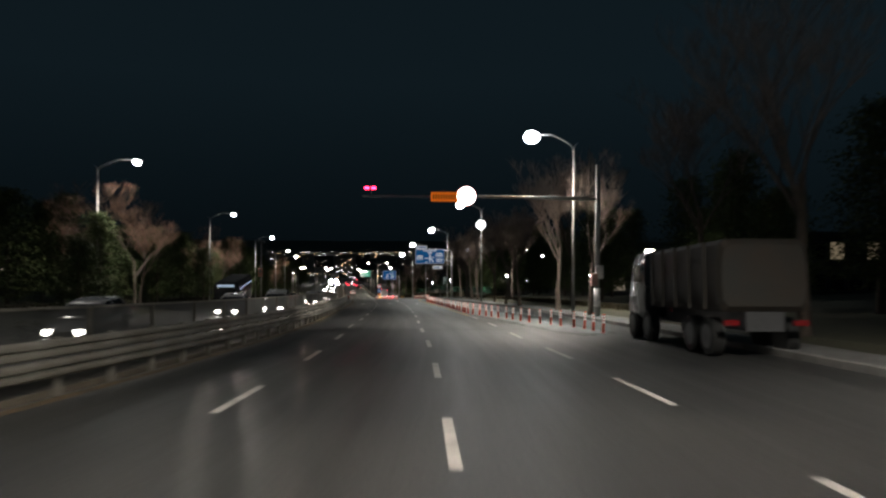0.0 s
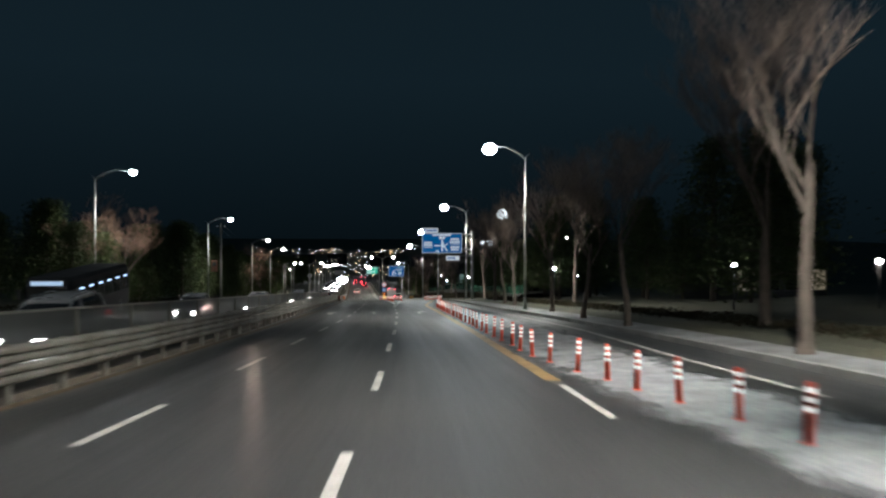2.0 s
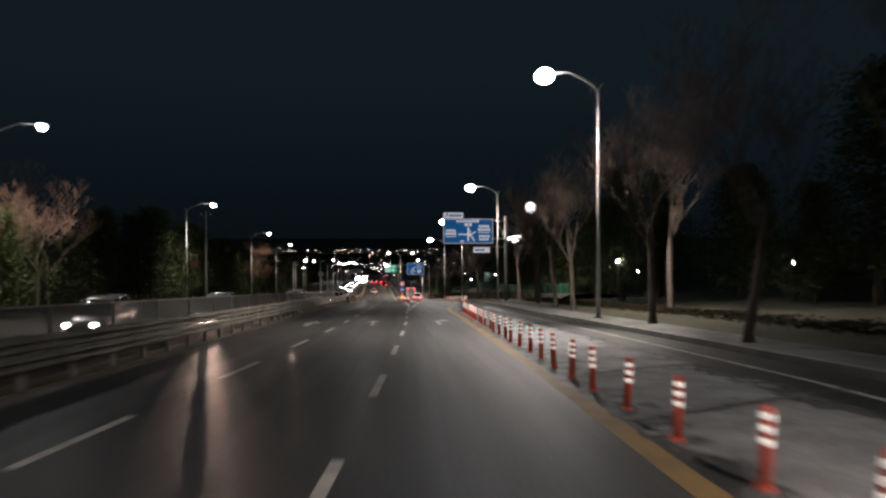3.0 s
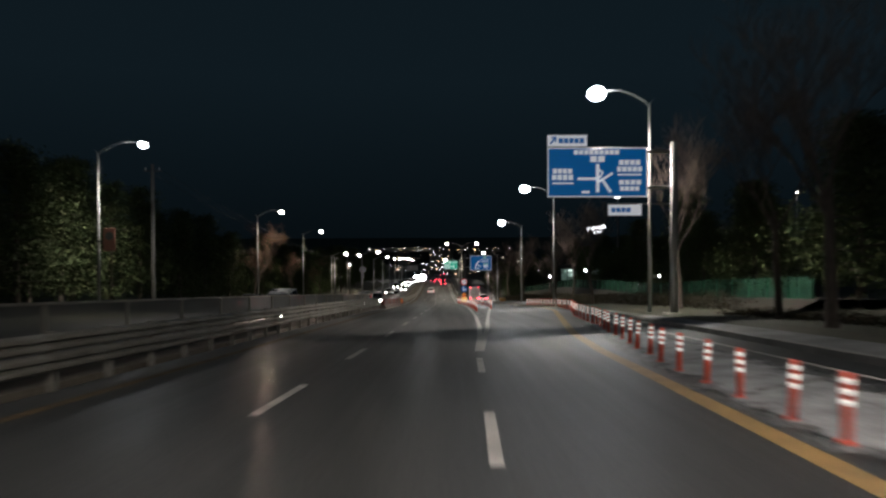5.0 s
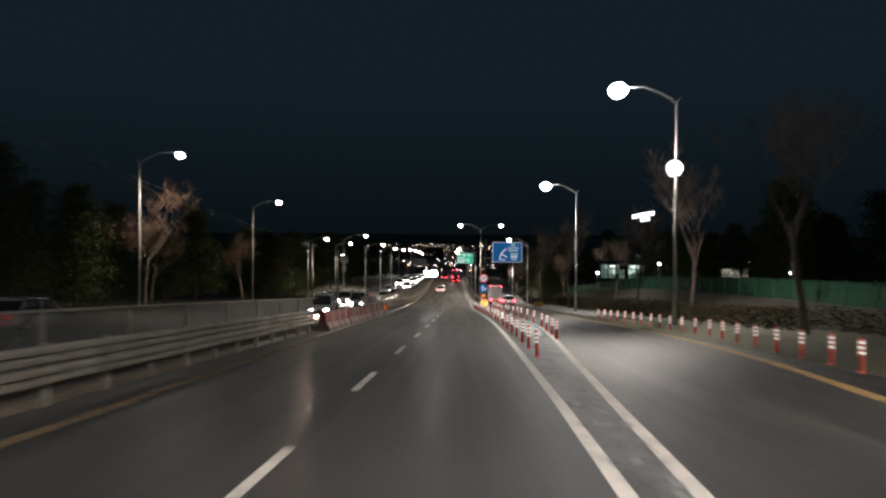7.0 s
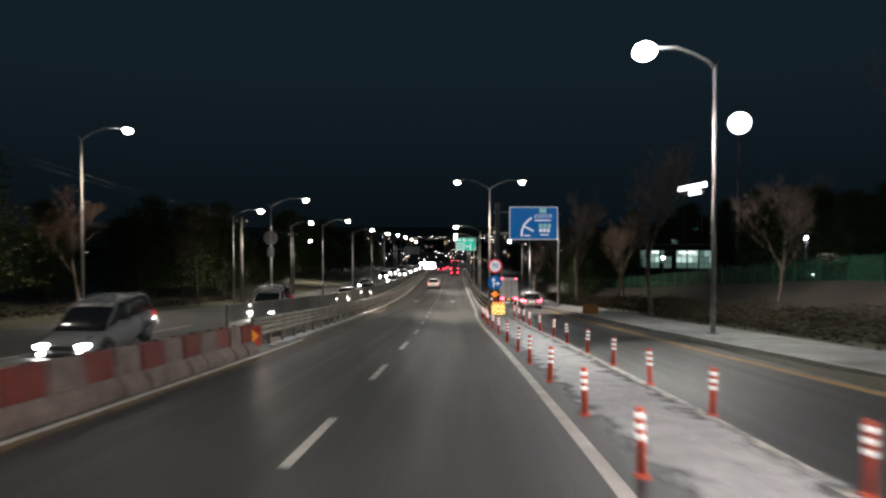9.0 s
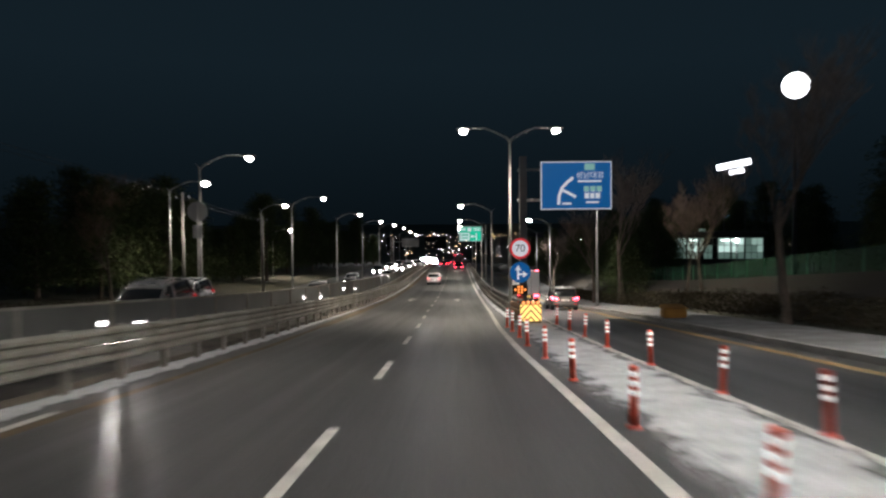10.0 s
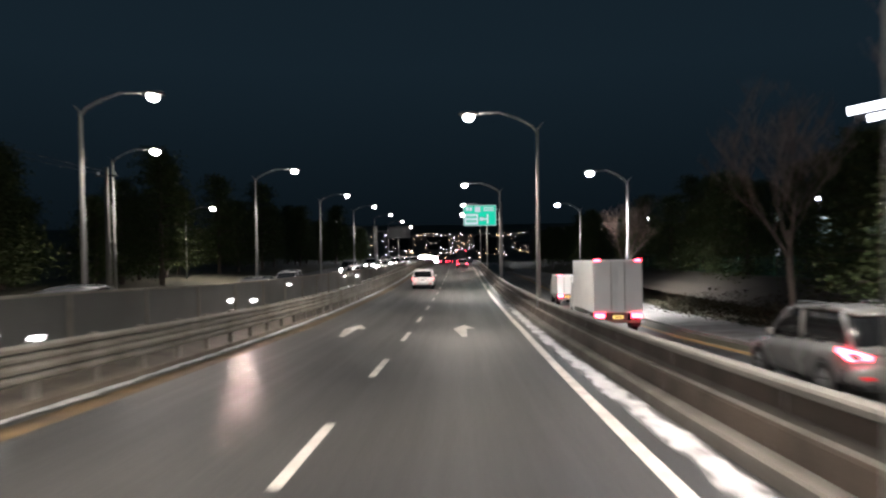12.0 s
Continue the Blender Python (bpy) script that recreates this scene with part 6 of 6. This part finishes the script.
part("lower_plate", box(bmesh.new(), -0.28, 0.28, -0.05, 0, 4.6, 5.4, 0.02), SIGN_BACK, ds)
p = at(336, -14.4)
gs = thing("sign_gantry_far", pose(p.x, p.y, p.z, 0, 0, heading(336)), "grey back of an overhead sign above the oncoming lanes", "road sign")
part("post", tube(bmesh.new(), [(0, 0, 0), (0, 0, 6.9)], 0.18, 12), POLE_GREY, gs, smooth=True)
part("arm", tube(bmesh.new(), [(0, 0, 6.0), (5.8, 0, 6.0)], 0.1, 8), POLE_GREY, gs, smooth=True)
part("board", box(bmesh.new(), 1.9, 5.8, -0.16, -0.11, 4.8, 6.7, 0.03), SIGN_BACK, gs)


# ---- the town in the distance ----
def town():
    rnd = random.Random(77)
    mats = [WIN_WARM, WIN_COOL]
    tower = glow("far_window_light", (1.0, 0.86, 0.66), 0.9)
    for i in range(40):
        s = 560 + 1100 * rnd.random()
        d = rnd.uniform(-0.52, 0.42) * (s - 130)
        if abs(d) < 26:
            d = math.copysign(30 + 20 * rnd.random(), d)
        wide, high, n = rnd.uniform(14, 40), rnd.uniform(7, 22), 0
        p = at(s, d, 0, True)
        ob = thing("far_building", pose(p.x, p.y, p.z, 0, 0, heading(300) + rnd.uniform(-25, 25)), "far town building with a few lit windows", "building", "far buildings")
        part("wall", box(bmesh.new(), -wide / 2, wide / 2, 0, 12, -1, high), FACADE, ob)
        part("roof", box(bmesh.new(), -wide / 2 - 0.3, wide / 2 + 0.3, -0.3, 12.3, high, high + 0.8), FACADE, ob)
        me = mesh_of("window", box(bmesh.new(), -0.45, 0.45, -0.12, 0, 0, 0.9), tower)
        for k in range(rnd.randint(1, 4)):
            part("window", me, None, ob, m=pose(rnd.randint(-int(wide / 6), int(wide / 6)) * 2.6, 0, 1 + 3 * rnd.randint(0, int((high - 3) / 3))))
    # street lights of the town, countless small points
    for name, mat, seed, count in (("town_lights_white", glow("far_white_lights", (0.95, 0.97, 1.0), 11.0), 5, 130), ("town_lights_amber", glow("far_amber_lights", (1.0, 0.66, 0.34), 8.0), 6, 120)):
        r2 = random.Random(seed)
        bm = bmesh.new()
        for i in range(count):
            s = 640 + 1900 * r2.random() ** 1.1
            d = r2.gauss(-0.01, 0.07) * (s - 100)
            p = at(s, d, 0, True) + Vector((0, 0, r2.uniform(3, 9)))
            bmesh.ops.create_icosphere(bm, subdivisions=1, radius=0.00026 * (s + 100) * r2.uniform(0.35, 1.15), matrix=Matrix.Translation(p))
        tagged(part(name, bm, mat), "scattered small street lights of the town far below", "town lights", kind="stuff")


town()
